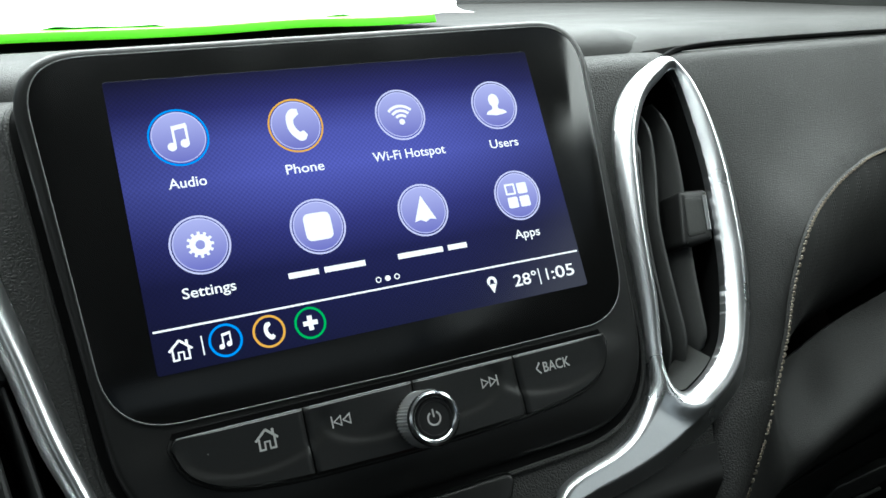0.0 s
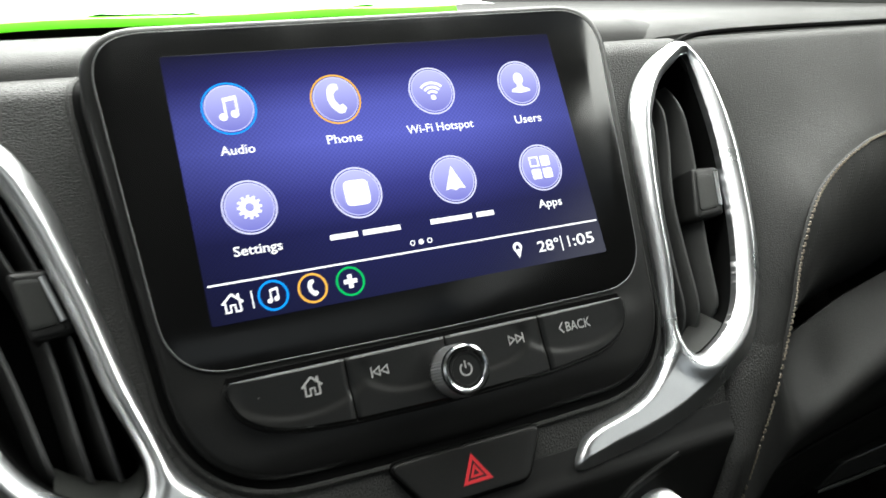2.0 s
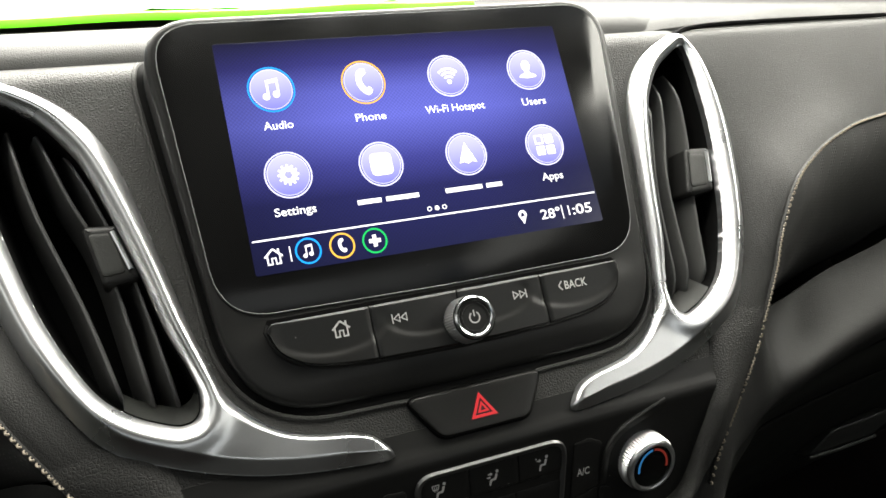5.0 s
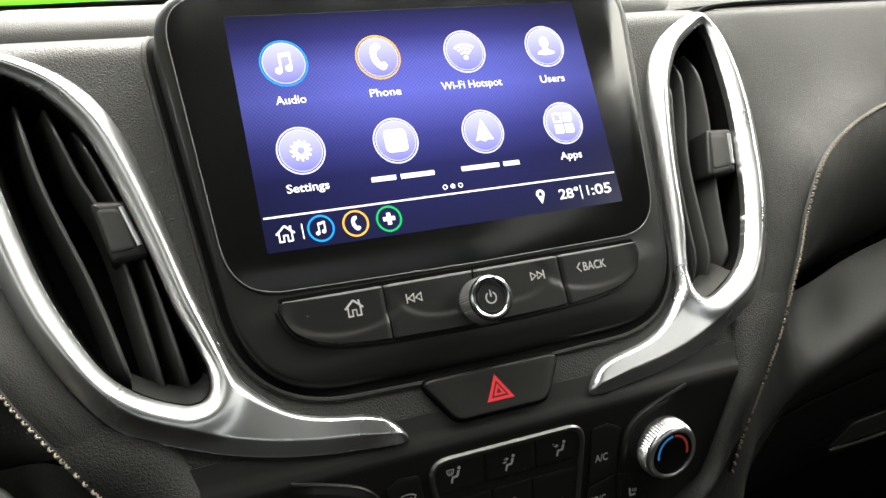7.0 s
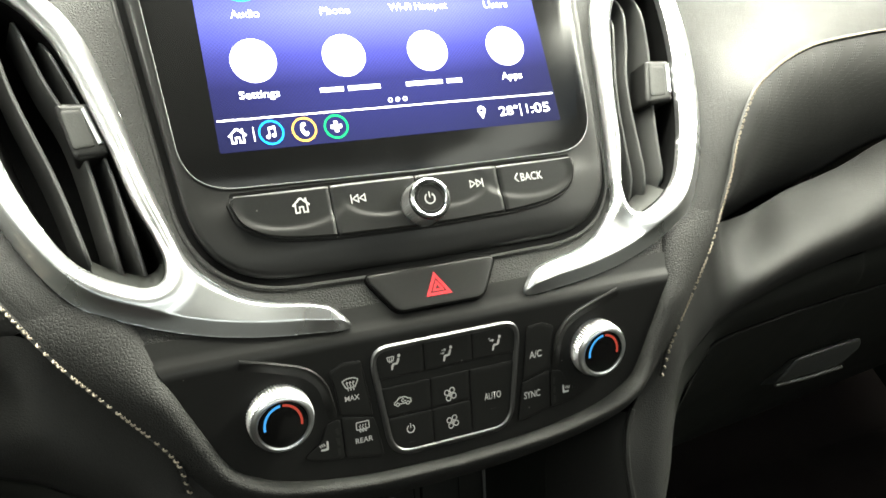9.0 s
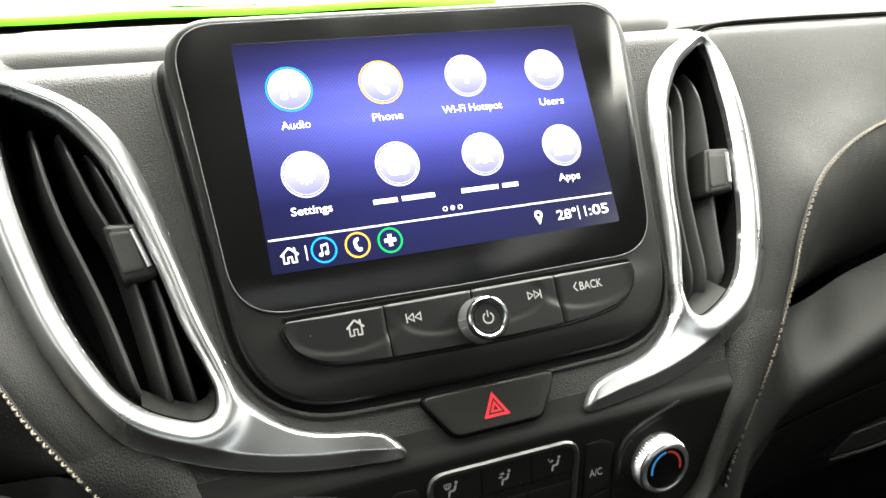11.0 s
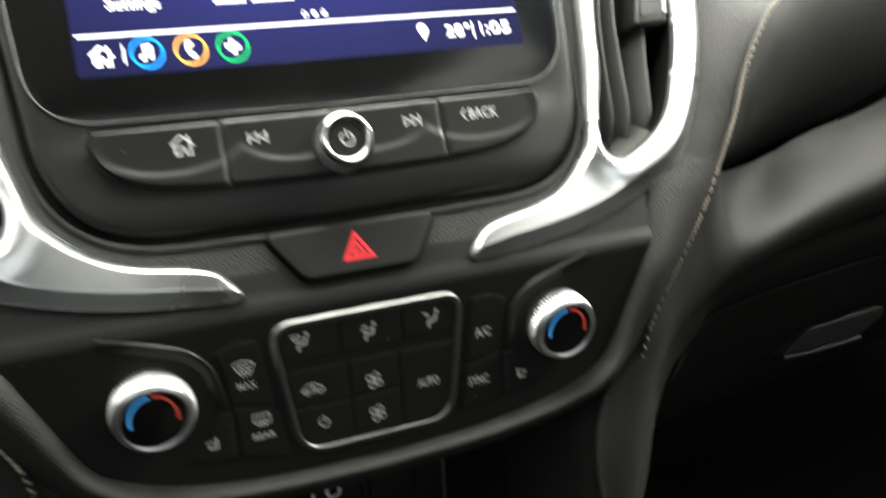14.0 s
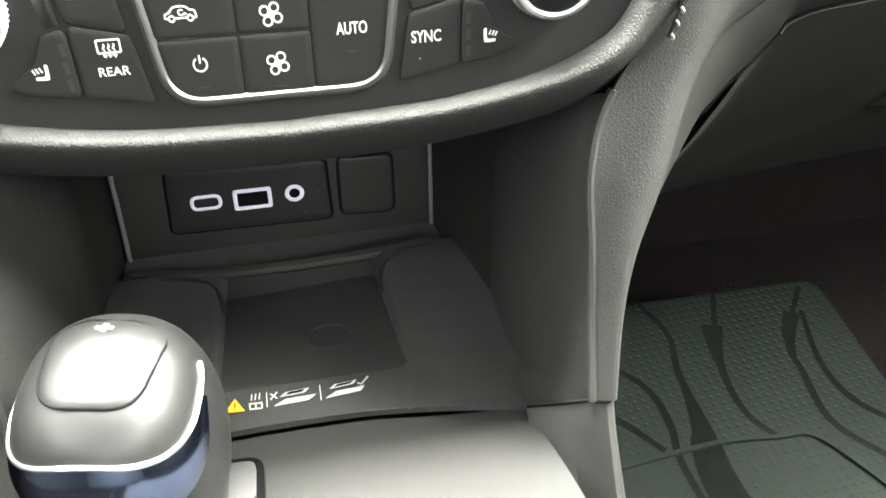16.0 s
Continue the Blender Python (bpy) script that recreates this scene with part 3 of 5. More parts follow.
    for k, line in enumerate(lines):
        c = spline([Vector((x * side + (4 if side > 0 else 0), z)) for x, z in line], 10)
        rows = []
        for s, p in enumerate(c):
            e = min(1, s / 6, (len(c) - 1 - s) / 3)
            y = base(p.x, p.y) + 6 + 9 * (1 - e) ** 2
            lean = -5
            rows.append([(p.x - 1.0, y + 1.4, p.y), (p.x - 0.5, y + 0.3, p.y), (p.x + 0.5, y, p.y), (p.x + 1.1, y + 1.2, p.y), (p.x + 1.2 + lean, y + 26, p.y), (p.x - 1.2 + lean, y + 26, p.y), (p.x - 1.0, y + 1.4, p.y)])
        part("vane", sheet(rows), DARK, vent)
    tz, tx = 7, -137 if side < 0 else 163
    lean = 0.28 if side > 0 else -0.28
    wide = 6.5 if side < 0 else 8.0
    box = [(tx - wide - 2, tz - 14, 3), (tx + wide, tz - 13, 3), (tx + wide + 1, tz + 12, 3), (tx - wide, tz + 13, 3)]
    box = [(x + lean * (z - tz), z, r) for x, z, r in box]
    tab = part("slider_tab", slab(rounded(box), lambda x, z: base(x, z) + 1.5, 16, 2.6), SATIN, vent, "black slider tab")
    inset = [(tx + (x - tx) * 0.62 - 1.5, tz + (z - tz) * 0.7, 2) for x, z, r in box]
    part("tab_face", slab(rounded(inset), lambda x, z: base(x, z) + 1.1, 1, 0.5, 2), HARD, tab)
    part("chrome_strip", tube([(tx + wide - 2.2 + lean * s, base(0, tz + s) + 1.7, tz + s) for s in (-8, -5, 0, 6, 9)], 1.1, 8), CHROME, tab, "thin chrome strip")
    return vent


for side in (-1, 1):
    build_vent(side)


# ---- infotainment ----
def note(k=1.0):
    stem = [bar(-1.3, -2.6, -1.3, 3.0, 0.7), bar(2.3, -1.8, 2.3, 3.6, 0.7), bar(-1.6, 2.7, 2.6, 3.4, 1.3)]
    return [[p * k for p in l] for l in stem + [circle(-2.2, -2.6, 1.25, 14), circle(1.4, -1.9, 1.25, 14)]]


def receiver_mark(k=1.0):
    c = spline([(0.9, 3.9), (-0.6, 3.9), (-1.8, 2.6), (-2.1, 0.2), (-1.4, -2.0), (0.3, -3.7), (1.6, -3.6)], 5)
    inner = spline([(2.3, -2.5), (1.5, -1.4), (0.6, -1.6), (-0.3, -0.2), (-0.4, 1.2), (0.3, 2.0), (1.1, 2.6)], 5)
    return [[p * k for p in c + inner]]


def house(k=1.0):
    lines = [(-3.6, 0, 0, 3.2, 0.75), (0, 3.2, 3.6, 0, 0.75), (-2.5, 0.9, -2.5, -3, 0.6), (2.5, 0.9, 2.5, -3, 0.6), (-2.8, -2.9, -0.6, -2.9, 0.6), (0.6, -2.9, 2.8, -2.9, 0.6),
             (-0.8, -3, -0.8, -0.5, 0.5), (0.8, -3, 0.8, -0.5, 0.5), (-1, -0.6, 1, -0.6, 0.5), (2.2, 1.4, 2.2, 3.1, 0.8)]
    return [[p * k for p in bar(*l)] for l in lines]


def gear(k=1.0):
    """A cog in two halves that meet."""
    out = []
    for a0 in (0, 180):
        teeth = [Vector((math.cos(a), math.sin(a))) * (3.7 if (a * 6 / math.pi + 0.25) % 1 < 0.5 else 2.9) for a in (radians(a0 + 2 * i) for i in range(91))]
        out.append(teeth + list(reversed(circle(0, 0, 1.3, 21, a0, a0 + 180))))
    return [[p * k for p in l] for l in out]


def power_mark(k=1.0):
    return [[p * k for p in l] for l in [arc_band(0, 0, 2.0, 2.6, 120, 420, 28), bar(0, 0.4, 0, 3.2, 0.6)]]


def wifi(k=1.0):
    out = [arc_band(0, -3, r, r + 1.0, 45, 135, 14) for r in (2.2, 4.0, 5.8)]
    return [[p * k for p in l] for l in out + [circle(0, -2.8, 1.1, 14)]]


def skip(k=1.0, way=1):
    out = [[(-3.2, -1.9), (-3.2, 1.9), (-0.2, 0)], [(-0.1, -1.9), (-0.1, 1.9), (2.9, 0)]]
    res = []
    for t in out:
        a = [Vector(p) for p in t]
        m = sum(a, Vector((0, 0))) / 3
        b = [m + (p - m) * 0.62 for p in a]
        res += [[a[i], a[(i + 1) % 3], b[(i + 1) % 3], b[i]] for i in range(3)]
    res.append(bar(3.1, -1.9, 3.1, 1.9, 0.45))
    return [[Vector((p.x * way, p.y)) * k for p in l] for l in res]


def screen_picture():
    m = bpy.data.materials.new("lit_display")
    m.use_nodes = True
    n, l = m.node_tree.nodes, m.node_tree.links
    b = n["Principled BSDF"]
    b.inputs["Base Color"].default_value, b.inputs["Roughness"].default_value = (0.004, 0.004, 0.006, 1), 0.18
    tc, sep = n.new("ShaderNodeTexCoord"), n.new("ShaderNodeSeparateXYZ")
    l.new(tc.outputs["Object"], sep.inputs["Vector"])
    v = n.new("ShaderNodeMapRange")
    v.inputs["From Min"].default_value, v.inputs["From Max"].default_value = -0.0145, 0.088
    l.new(sep.outputs["Z"], v.inputs["Value"])
    ramp = n.new("ShaderNodeValToRGB")
    # bright stops are paled: the sky's haze on the glass is in the colour
    stops = ((0.0, (0.006, 0.007, 0.035)), (0.28, (0.010, 0.011, 0.065)), (0.42, (0.028, 0.030, 0.17)), (0.62, (0.078, 0.088, 0.40)), (0.75, (0.066, 0.074, 0.34)), (0.88, (0.022, 0.022, 0.13)), (1.0, (0.008, 0.008, 0.035)))
    e = ramp.color_ramp.elements
    while len(e) < len(stops):
        e.new(0.5)
    for el, (pos, col) in zip(e, stops):
        el.position, el.color = pos, (*col, 1)
    l.new(v.outputs["Result"], ramp.inputs["Fac"])
    # centre brighter than the sides
    h = n.new("ShaderNodeMapRange")
    h.interpolation_type = "SMOOTHSTEP"
    ab = n.new("ShaderNodeMath")
    ab.operation = "ABSOLUTE"
    l.new(sep.outputs["X"], ab.inputs[0])
    h.inputs["From Min"].default_value, h.inputs["From Max"].default_value = 0.015, 0.100
    h.inputs["To Min"].default_value, h.inputs["To Max"].default_value = 1.1, 0.55
    l.new(ab.outputs[0], h.inputs["Value"])
    # the woven dot pattern of the wallpaper
    dots = n.new("ShaderNodeTexChecker")
    dots.inputs["Scale"].default_value = 1100
    dots.inputs["Color1"].default_value, dots.inputs["Color2"].default_value = (1.08, 1.08, 1.08, 1), (0.88, 0.88, 0.88, 1)
    l.new(tc.outputs["Object"], dots.inputs["Vector"])
    s = n.new("ShaderNodeVectorMath")
    s.operation = "MULTIPLY"
    l.new(ramp.outputs["Color"], s.inputs[0])
    l.new(dots.outputs["Color"], s.inputs[1])
    l.new(s.outputs["Vector"], b.inputs["Emission Color"])
    l.new(h.outputs["Result"], b.inputs["Emission Strength"])
    return m


def lit_icon():
    """A round icon's lit face, pale above and deeper lilac below."""
    m = glow("lit_lilac", (0.3, 0.3, 0.74), 0.9)
    n, l = m.node_tree.nodes, m.node_tree.links
    tc, sep, ramp = n.new("ShaderNodeTexCoord"), n.new("ShaderNodeSeparateXYZ"), n.new("ShaderNodeValToRGB")
    e = ramp.color_ramp.elements
    e[0].color, e[1].color = (0.16, 0.16, 0.54, 1), (0.46, 0.46, 0.86, 1)
    l.new(tc.outputs["Generated"], sep.inputs["Vector"])
    l.new(sep.outputs["Z"], ramp.inputs["Fac"])
    l.new(ramp.outputs["Color"], n["Principled BSDF"].inputs["Emission Color"])
    return m


def build_screen():
    unit = thing("infotainment_screen", "black tablet-like infotainment screen showing a blue menu", "touchscreen")
    shell = rounded([(-114.5, 101.5, 24), (118.5, 103, 24), (102, -72, 44), (0, -74.5, 400), (-99.5, -72, 44)], 16)

    def face(x, z):
        s, e, g = (max(0, min(1, v)) for v in ((-33 - z) / 10, (110 - abs(x)) / 48, (z + 74) / 12))
        return -2.0 - 3.2 * (s * s * (3 - 2 * s)) * (e * e * (3 - 2 * e)) * g

    gap = shrink(shell, -3.2)
    lip = [(p.x, skin(p.x, p.y) + 1.1 + 14 * max(0, (p.y - 84) / 16) ** 2, p.y) for p in shrink(shell, -4.0)]
    low_lip = [p for p in lip[24:] + lip[:24] if p[2] < 96]
    part("gap", frame_ring(gap, shrink(shell, 2), lambda x, z: skin(x, z) + 0.7 + 14 * max(0, (z - 84) / 16) ** 2, 6, 0.2), VOID, unit, "dark gap round the housing")
    part("gap_lip", tube(low_lip, 1.2, 8), LEATHER, unit, "rolled edge of the gap")
    part("housing", slab(shell, face, 24, 3.0, 4), SATIN, unit, "satin black housing with a swelling key row")
    pane = rounded([(-109.5, 98, 20), (114, 99.5, 20), (100.4, -31.2, 24), (0, -32, 300), (-100.6, -30.4, 24)], 12)
    part("glass", slab(pane, -2.5, 1.2, 0.5, 2), GLOSS, unit, "gloss black glass")
    part("glass_edge", frame_ring([p for p in pane], shrink(pane, 0.45), -2.62, 0.6, 0.1), SILVER, unit, "fine bright edge")
    disp = part("display", slab(rounded([(-84, 88, 1), (84.8, 88, 1), (85.6, -14.5, 1), (-84, -14.5, 1)], 2), -2.62, 0.3, 0.05, 1), screen_picture(), unit, "lit blue menu with round icons")
    Y = -2.7
    white, lilac = glow("lit_white", (0.95, 0.95, 1.0), 1.0), lit_icon()
    pale = glow("lit_pale_rim", (0.62, 0.62, 0.95), 0.9)
    blue, amber, green = glow("lit_blue_ring", (0.0, 0.28, 0.95), 0.95), glow("lit_amber_ring", (0.85, 0.43, 0.06), 0.9), glow("lit_green_ring", (0.0, 0.45, 0.10), 0.9)
    user = [[Vector((p.x * 0.82, p.y)) for p in circle(0, 1.6, 2.3, 20)], spline([(-3.7, -3.0), (-3.0, -2.0), (-1.2, -1.3), (-0.9, 0.2), (0.9, 0.2), (1.2, -1.3), (3.0, -2.0), (3.7, -3.0), (0, -3.6)], 4)]
    box = lambda x, z, r: rounded([(x - r, z - r, r * 0.3), (x + r, z - r, r * 0.3), (x + r, z + r, r * 0.3), (x - r, z + r, r * 0.3)], 3)
    apps = [box(2.2, 2.2, 1.8), box(-2.2, -2.2, 1.8), box(2.2, -2.2, 1.8)] + [bar(-4, 0.7, -0.5, 0.7, 0.6), bar(-4, 3.8, -0.5, 3.8, 0.6), bar(-3.8, 0.6, -3.8, 3.9, 0.6), bar(-0.7, 0.6, -0.7, 3.9, 0.6)]
    arrow = [[Vector(p) for p in ((0, 4.6), (3.6, -3.4), (1.6, -3.0), (0, -3.8), (-1.6, -3.0), (-3.6, -3.4))]]
    items = (("Audio", 0, 0, note(), blue), ("Phone", 1, 0, receiver_mark(1.3), amber), ("Wi-Fi Hotspot", 2, 0, wifi(0.85), pale), ("Users", 3, 0, user, pale),
             ("Settings", 0, 1, gear(), pale), (None, 1, 1, [rounded([(-4.1, -4.1, 2), (4.1, -4.1, 2), (4.1, 4.1, 2), (-4.1, 4.1, 2)], 4)], pale), (None, 2, 1, arrow, pale), ("Apps", 3, 1, apps, pale))
    wide = {"Audio": 13, "Phone": 14.5, "Wi-Fi Hotspot": 30.5, "Users": 13.2, "Settings": 18, "Apps": 11.6}
    for text, col, row, marks, rim in items:
        x, z = -62.5 + 42.1 * col, 65.7 - 38.9 * row
        icon = part("icon", decal([circle(x, z, 9.4, 40)], Y), lilac, disp, "round lilac icon with a ringed edge")
        part("icon_rim", decal(ring_loops(x, z, 9.75, 10.4), Y), rim, icon)
        part("inner_rim", decal(ring_loops(x, z, 8.95, 9.2), Y - 0.12), pale, icon, "thin pale ring")
        part("symbol", decal(moved(marks, x, z, 1.25), Y - 0.12), white, icon)
        if text:
            words(text, x, z - 16.4, 3.6, Y, white, disp, wide[text])
        else:
            gap = -3.4 if col == 1 else 4.2
            part("caption_bar", decal([bar(x - 14.5, z - 16.2, x + gap, z - 16.2, 2.1)], Y), white, disp)
            part("caption_bar", decal([bar(x + gap + 2.2, z - 16.2, x + 14.5, z - 16.2, 2.1)], Y), white, disp)
    part("divider", decal([bar(-83, 0, 84.5, 0, 0.7)], Y), white, disp)
    part("home_mark", decal(moved(house(1.05), -75.4, -7.4), Y), white, disp)
    part("separator", decal([bar(-68.2, -10.5, -68.2, -4, 0.45)], Y), white, disp)
    for x, rim, marks in ((-60.5, blue, note(0.72)), (-45.6, amber, receiver_mark(0.8)), (-30.8, green, [bar(-2.6, 0, 2.6, 0, 1.7), bar(0, -2.6, 0, 2.6, 1.7)])):
        ic = part("shortcut", decal(ring_loops(x, -7.1, 4.9, 5.7), Y), rim, disp)
        part("symbol", decal(moved(marks, x, -7.1), Y - 0.12), white, ic)
    for x, r in ((-2.4, 0), (1.3, 1), (5.0, 0)):
        part("page_dot", decal([circle(x, 3.4, 1.1, 12)] if r else ring_loops(x, 3.4, 0.75, 1.1), Y), white, disp)
    pin = [arc_band(43, -5.6, 0.9, 2.1, -30, 210, 20), [Vector(p) for p in ((41.2, -6.6), (44.8, -6.6), (43, -10.2))]]
    part("map_pin", decal(pin, Y), white, disp)
    words("28°", 57.8, -7.0, 4.6, Y, white, disp, 10.6)
    part("separator", decal([bar(64.4, -10.5, 64.4, -4, 0.4)], Y), white, disp)
    words("1", 68.0, -7.0, 4.8, Y, white, disp, bold=0.004)
    words(":05", 75.4, -7.0, 4.8, Y, white, disp, 10.8)
    # key row
    def key_face(x, z):
        y = -7.5
        for cx, cz, w, h in ((-58, -41, 24.5, 11.2), (-15, -42, 20, 9.6), (15, -42, 20, 9.6), (58, -41, 24.5, 11.2)):
            k = max(0, min(1, (1.12 - math.hypot((x - cx) / w, (z - cz) / h)) / 0.26))
            y += 0.9 * k * k * (3 - 2 * k) * (0.45 + 0.55 * min(1, max(0, (-35 - z) / 10)))
        return y

    low = [(-84.5, -38), (-80, -48), (-69, -54.5), (-50, -57.5), (-25, -58.6), (0, -59), (25, -58.6), (50, -57.5), (69, -54.5), (80, -48), (84.5, -38)]
    curve = spline(low, 8)
    part("key_well", slab(shrink([Vector((-83, -34))] + curve + [Vector((83, -34))], -1.0), lambda x, z: -5.2, 2, 0.3, 1), VOID, unit, "dark gap round the keys")
    part("key_rim", tube([(-83.6, -5.5, -35.4)] + [(p.x * 1.006, -5.5, p.y - 0.5) for p in curve] + [(83.6, -5.5, -35.4)], 0.75, 8), SATIN, unit, "rounded edge round the keys")
    for name, x0, x1, marks, cx in (("home_key", -85, -41, house(1.05), -54.5), ("back_track_key", -40.4, -0.4, skip(1.05, -1), -28.5), ("next_track_key", 0.4, 41.6, skip(1.05), 29.8), ("back_key", 42.2, 85, None, 58)):
        rows, a, d = [], max(x0, -84.4), min(x1, 84.4)
        for x in np.linspace(a, d, 41):
            foot = at_height(curve, x, 1, 0)
            top = -35.2 - 2.6 * max(0, 1 - min(x - a + 40 * (x0 > -80), d - x + 40 * (x1 < 80)) / 3) ** 2
            rows.append([(x, key_face(x, top + (foot - top) * t) + 0.9 * (1 - min(1, min(t, 1 - t) * 24)) ** 2 + 0.7 * (1 - min(1, min(x - a, d - x) / 0.8)) ** 2, top + (foot - top) * t) for t in np.linspace(0, 1, 25)])
        key = part(name, sheet(rows, 3), BUTTON, unit)
        if marks:
            part("key_symbol", decal(moved(marks, cx, -42.5), lambda x, z: key_face(x, z), 0.1), PAINT, key)
        else:
            words("BACK", cx + 1.5, -42.3, 3.8, key_face, PAINT, key, 12, "key_symbol")
            part("key_symbol", decal([bar(cx - 7.6, -42.3, cx - 5.8, -40.2, 0.55), bar(cx - 7.6, -42.3, cx - 5.8, -44.4, 0.55)], key_face, 0.1), PAINT, key)
        # highlight along the key's top edge, drawn as a thin silver line
        part("key_edge_glint", tube([(x, key_face(x, -35.6) + 0.7, -35.5) for x in np.linspace(a + 2, d - 2, 8)], 0.3, 6), SILVER, key, "silver line painted as the key edge's highlight")
    at = (0.6, -6, -49.3)
    part("knob_well", lathe([(11.2, -3), (11.2, -1.2), (10.6, -0.9), (0.5, -0.9)], at, n=48), VOID, unit, "dark gap round the knob")
    knob = part("volume_knob", lathe([(10.1, -3), (10.1, 0.2), (10.2, 0.4), (10.0, 10.0), (9.2, 10.8)], at, n=104, knurl=(2, 3, 0.8)), KNURLED, unit, "knurled chrome knob")
    part("knob_ring", lathe([(9.0, 10.2), (9.6, 10.9), (9.7, 11.8), (9.3, 12.9), (8.5, 13.4), (7.8, 13.2), (7.0, 12.5), (6.6, 11.6)], at, n=72), POLISHED, knob, "polished chrome ring")
    part("knob_cap", lathe([(6.7, 10), (6.7, 12.2), (6.5, 12.5), (5.9, 12.5), (5.7, 12.1), (0.5, 12.1)], at, n=48), BUTTON, knob, "black cap")
    part("power_symbol", decal(moved(power_mark(1.0), 0.6, -49.3), -18.15, 0.1), PAINT, knob)
    return unit


build_screen()


def build_hazard():
    hz = thing("hazard_button", "black hazard warning button with a red triangle", "button")
    loop = rounded([(-33, -77, 3), (33, -77, 3), (21, -96, 7), (-21, -96, 7)], 6)
    part("gap", slab(shrink(loop, -0.9), lambda x, z: skin(x, z) - 0.3, 3, 0.3, 1), VOID, hz, "dark gap")

    def face(x, z):
        return skin(x, z) - 2.2 + 0.02 * (z + 86)

    key = part("key", slab(loop, face, 4, 1.2, 3), FASCIA, hz)
    tri = [Vector((0, -80.6)), Vector((6.2, -91.2)), Vector((-6.2, -91.2))]
    mid = sum(tri, Vector((0, 0))) / 3
    part("triangle_field", decal([[mid + (v - mid) * 1.1 for v in tri]], face, 0.08), glow("dim_red_field", (0.5, 0.005, 0.008), 0.03), key, "dim red field of the triangle")
    out = []
    for a, b in ((1.0, 0.68), (0.45, 0.22)):
        p, q = [mid + (v - mid) * a for v in tri], [mid + (v - mid) * b for v in tri]
        out += [[p[i], p[(i + 1) % 3], q[(i + 1) % 3], q[i]] for i in range(3)]
    part("warning_triangle", decal(out, lambda x, z: face(x, z) - 0.1), REDLIT, key, "glowing red double triangle")


build_hazard()


# ---- climate panel ----
def build_climate():
    cp = thing("climate_panel", "black climate control panel with two knurled dials", "control panel")
    right = spline(half(CLIMATE_EDGE, 1), 6)
    rows = []
    for i in range(37):
        z = -90 - 74.6 * i / 36
        e = next((a.x + (b.x - a.x) * (z - a.y) / (b.y - a.y) for a, b in zip(right, right[1:]) if b.y <= z <= a.y), 4 if z < -160 else 128)
        rows.append([(x, max(skin(x, z), climate(x, z)) + (0.6 if z > -100 else 0), z) for x in np.linspace(-e - 1, e + 1, 49)])
    part("fascia", sheet(rows, 2), FASCIA, cp, "smooth satin black fascia")
    outer = rounded([(-38, -108.6, 9), (38, -108.6, 9), (31, -158.5, 13), (-31, -158.5, 13)], 8)
    part("silver_frame", frame_ring(outer, shrink(outer, 2.9), lambda x, z: climate(x, z) - 1.8, 3, 1.1), BRUSHED, cp, "satin silver frame")
    part("key_bed", slab(shrink(outer, 2.0), lambda x, z: climate(x, z) - 0.5, 2, 0.2, 1), FASCIA, cp)

    def key(x0, x1, z0, z1, r=1.0, inset=2.6):
        a = [(x0, z1), (x1, z1), (x1, z0), (x0, z0)]
        out = []
        for x, z in a:
            lim = 38 - 7 * (-108.6 - z) / 49.9 - inset
            out.append((max(-lim, min(lim, x)), z, 6 if abs(x) > 30 and (z > -112 or z < -154) else r))
        return rounded(out, 4)

    kf = lambda x, z: climate(x, z) - 1.0
    seat = [spline([(-2.0, 2.2), (-1.0, 2.3), (-0.7, -0.9), (1.8, -1.1), (2.0, -2.0), (-1.4, -2.1), (-1.9, -1.0)], 3), bar(-0.1, 0.2, 0.6, 1.6, 0.5), bar(1.0, 0.0, 1.7, 1.4, 0.5), bar(2.0, -0.3, 2.7, 1.1, 0.5)]
    sitter = [circle(2.3, 2.7, 0.75, 12), spline([(2.5, 1.5), (1.5, 1.7), (0.7, -0.2), (-1.2, -0.4), (-1.9, -2.9), (-1.1, -3.1), (-0.5, -1.3), (1.3, -1.1), (2.0, -0.2)], 3)]
    arrow = lambda x, z, dx, dz: [bar(x, z, x + dx * 0.6, z + dz * 0.6, 0.5), [Vector((x + dx * 0.5 - dz * 0.35, z + dz * 0.5 + dx * 0.35)), Vector((x + dx, z + dz)), Vector((x + dx * 0.5 + dz * 0.35, z + dz * 0.5 - dx * 0.35))]]
    shield = [bar(-3.6, 2.7, -0.2, 2.7, 0.45), bar(-3.6, 2.7, -3.0, 0.7, 0.45), bar(-0.2, 2.7, -0.8, 0.7, 0.45), bar(-3.0, 0.8, -0.8, 0.8, 0.4)] + [bar(x, 0, x, 2.2, 0.35) for x in (-2.4, -1.4)]
    modes = ([*sitter, *shield], sitter + arrow(-2.4, 2.0, 2.4, 0) + arrow(-3.0, 0.6, 2.0, 0), sitter + arrow(-3.0, 1.6, 2.4, 0) + [circle(-3.2, 2.6, 0.35, 8)])
    fan = [[Vector((p.x * c - p.y * d, p.x * d + p.y * c)) for p in loop] for c, d in ((1, 0), (0, 1), (-1, 0), (0, -1)) for loop in ring_loops(1.0, 1.75, 0.95, 1.45) + [bar(0.1, 0.1, 0.35, 0.9, 0.6)]]
    body = spline([(-4.2, -0.9), (-4.0, 0.2), (-3.0, 0.6), (-1.6, 1.9), (1.2, 2.0), (2.6, 1.1), (3.8, 0.8), (4.2, -0.9)], 4)
    carm = [bar(p.x, p.y, r.x, r.y, 0.5) for p, r in zip(body, body[1:])] + [bar(-4.2, -0.9, -3.4, -0.9, 0.5), bar(-1.6, -0.9, 1.6, -0.9, 0.5), bar(3.4, -0.9, 4.2, -0.9, 0.5)]
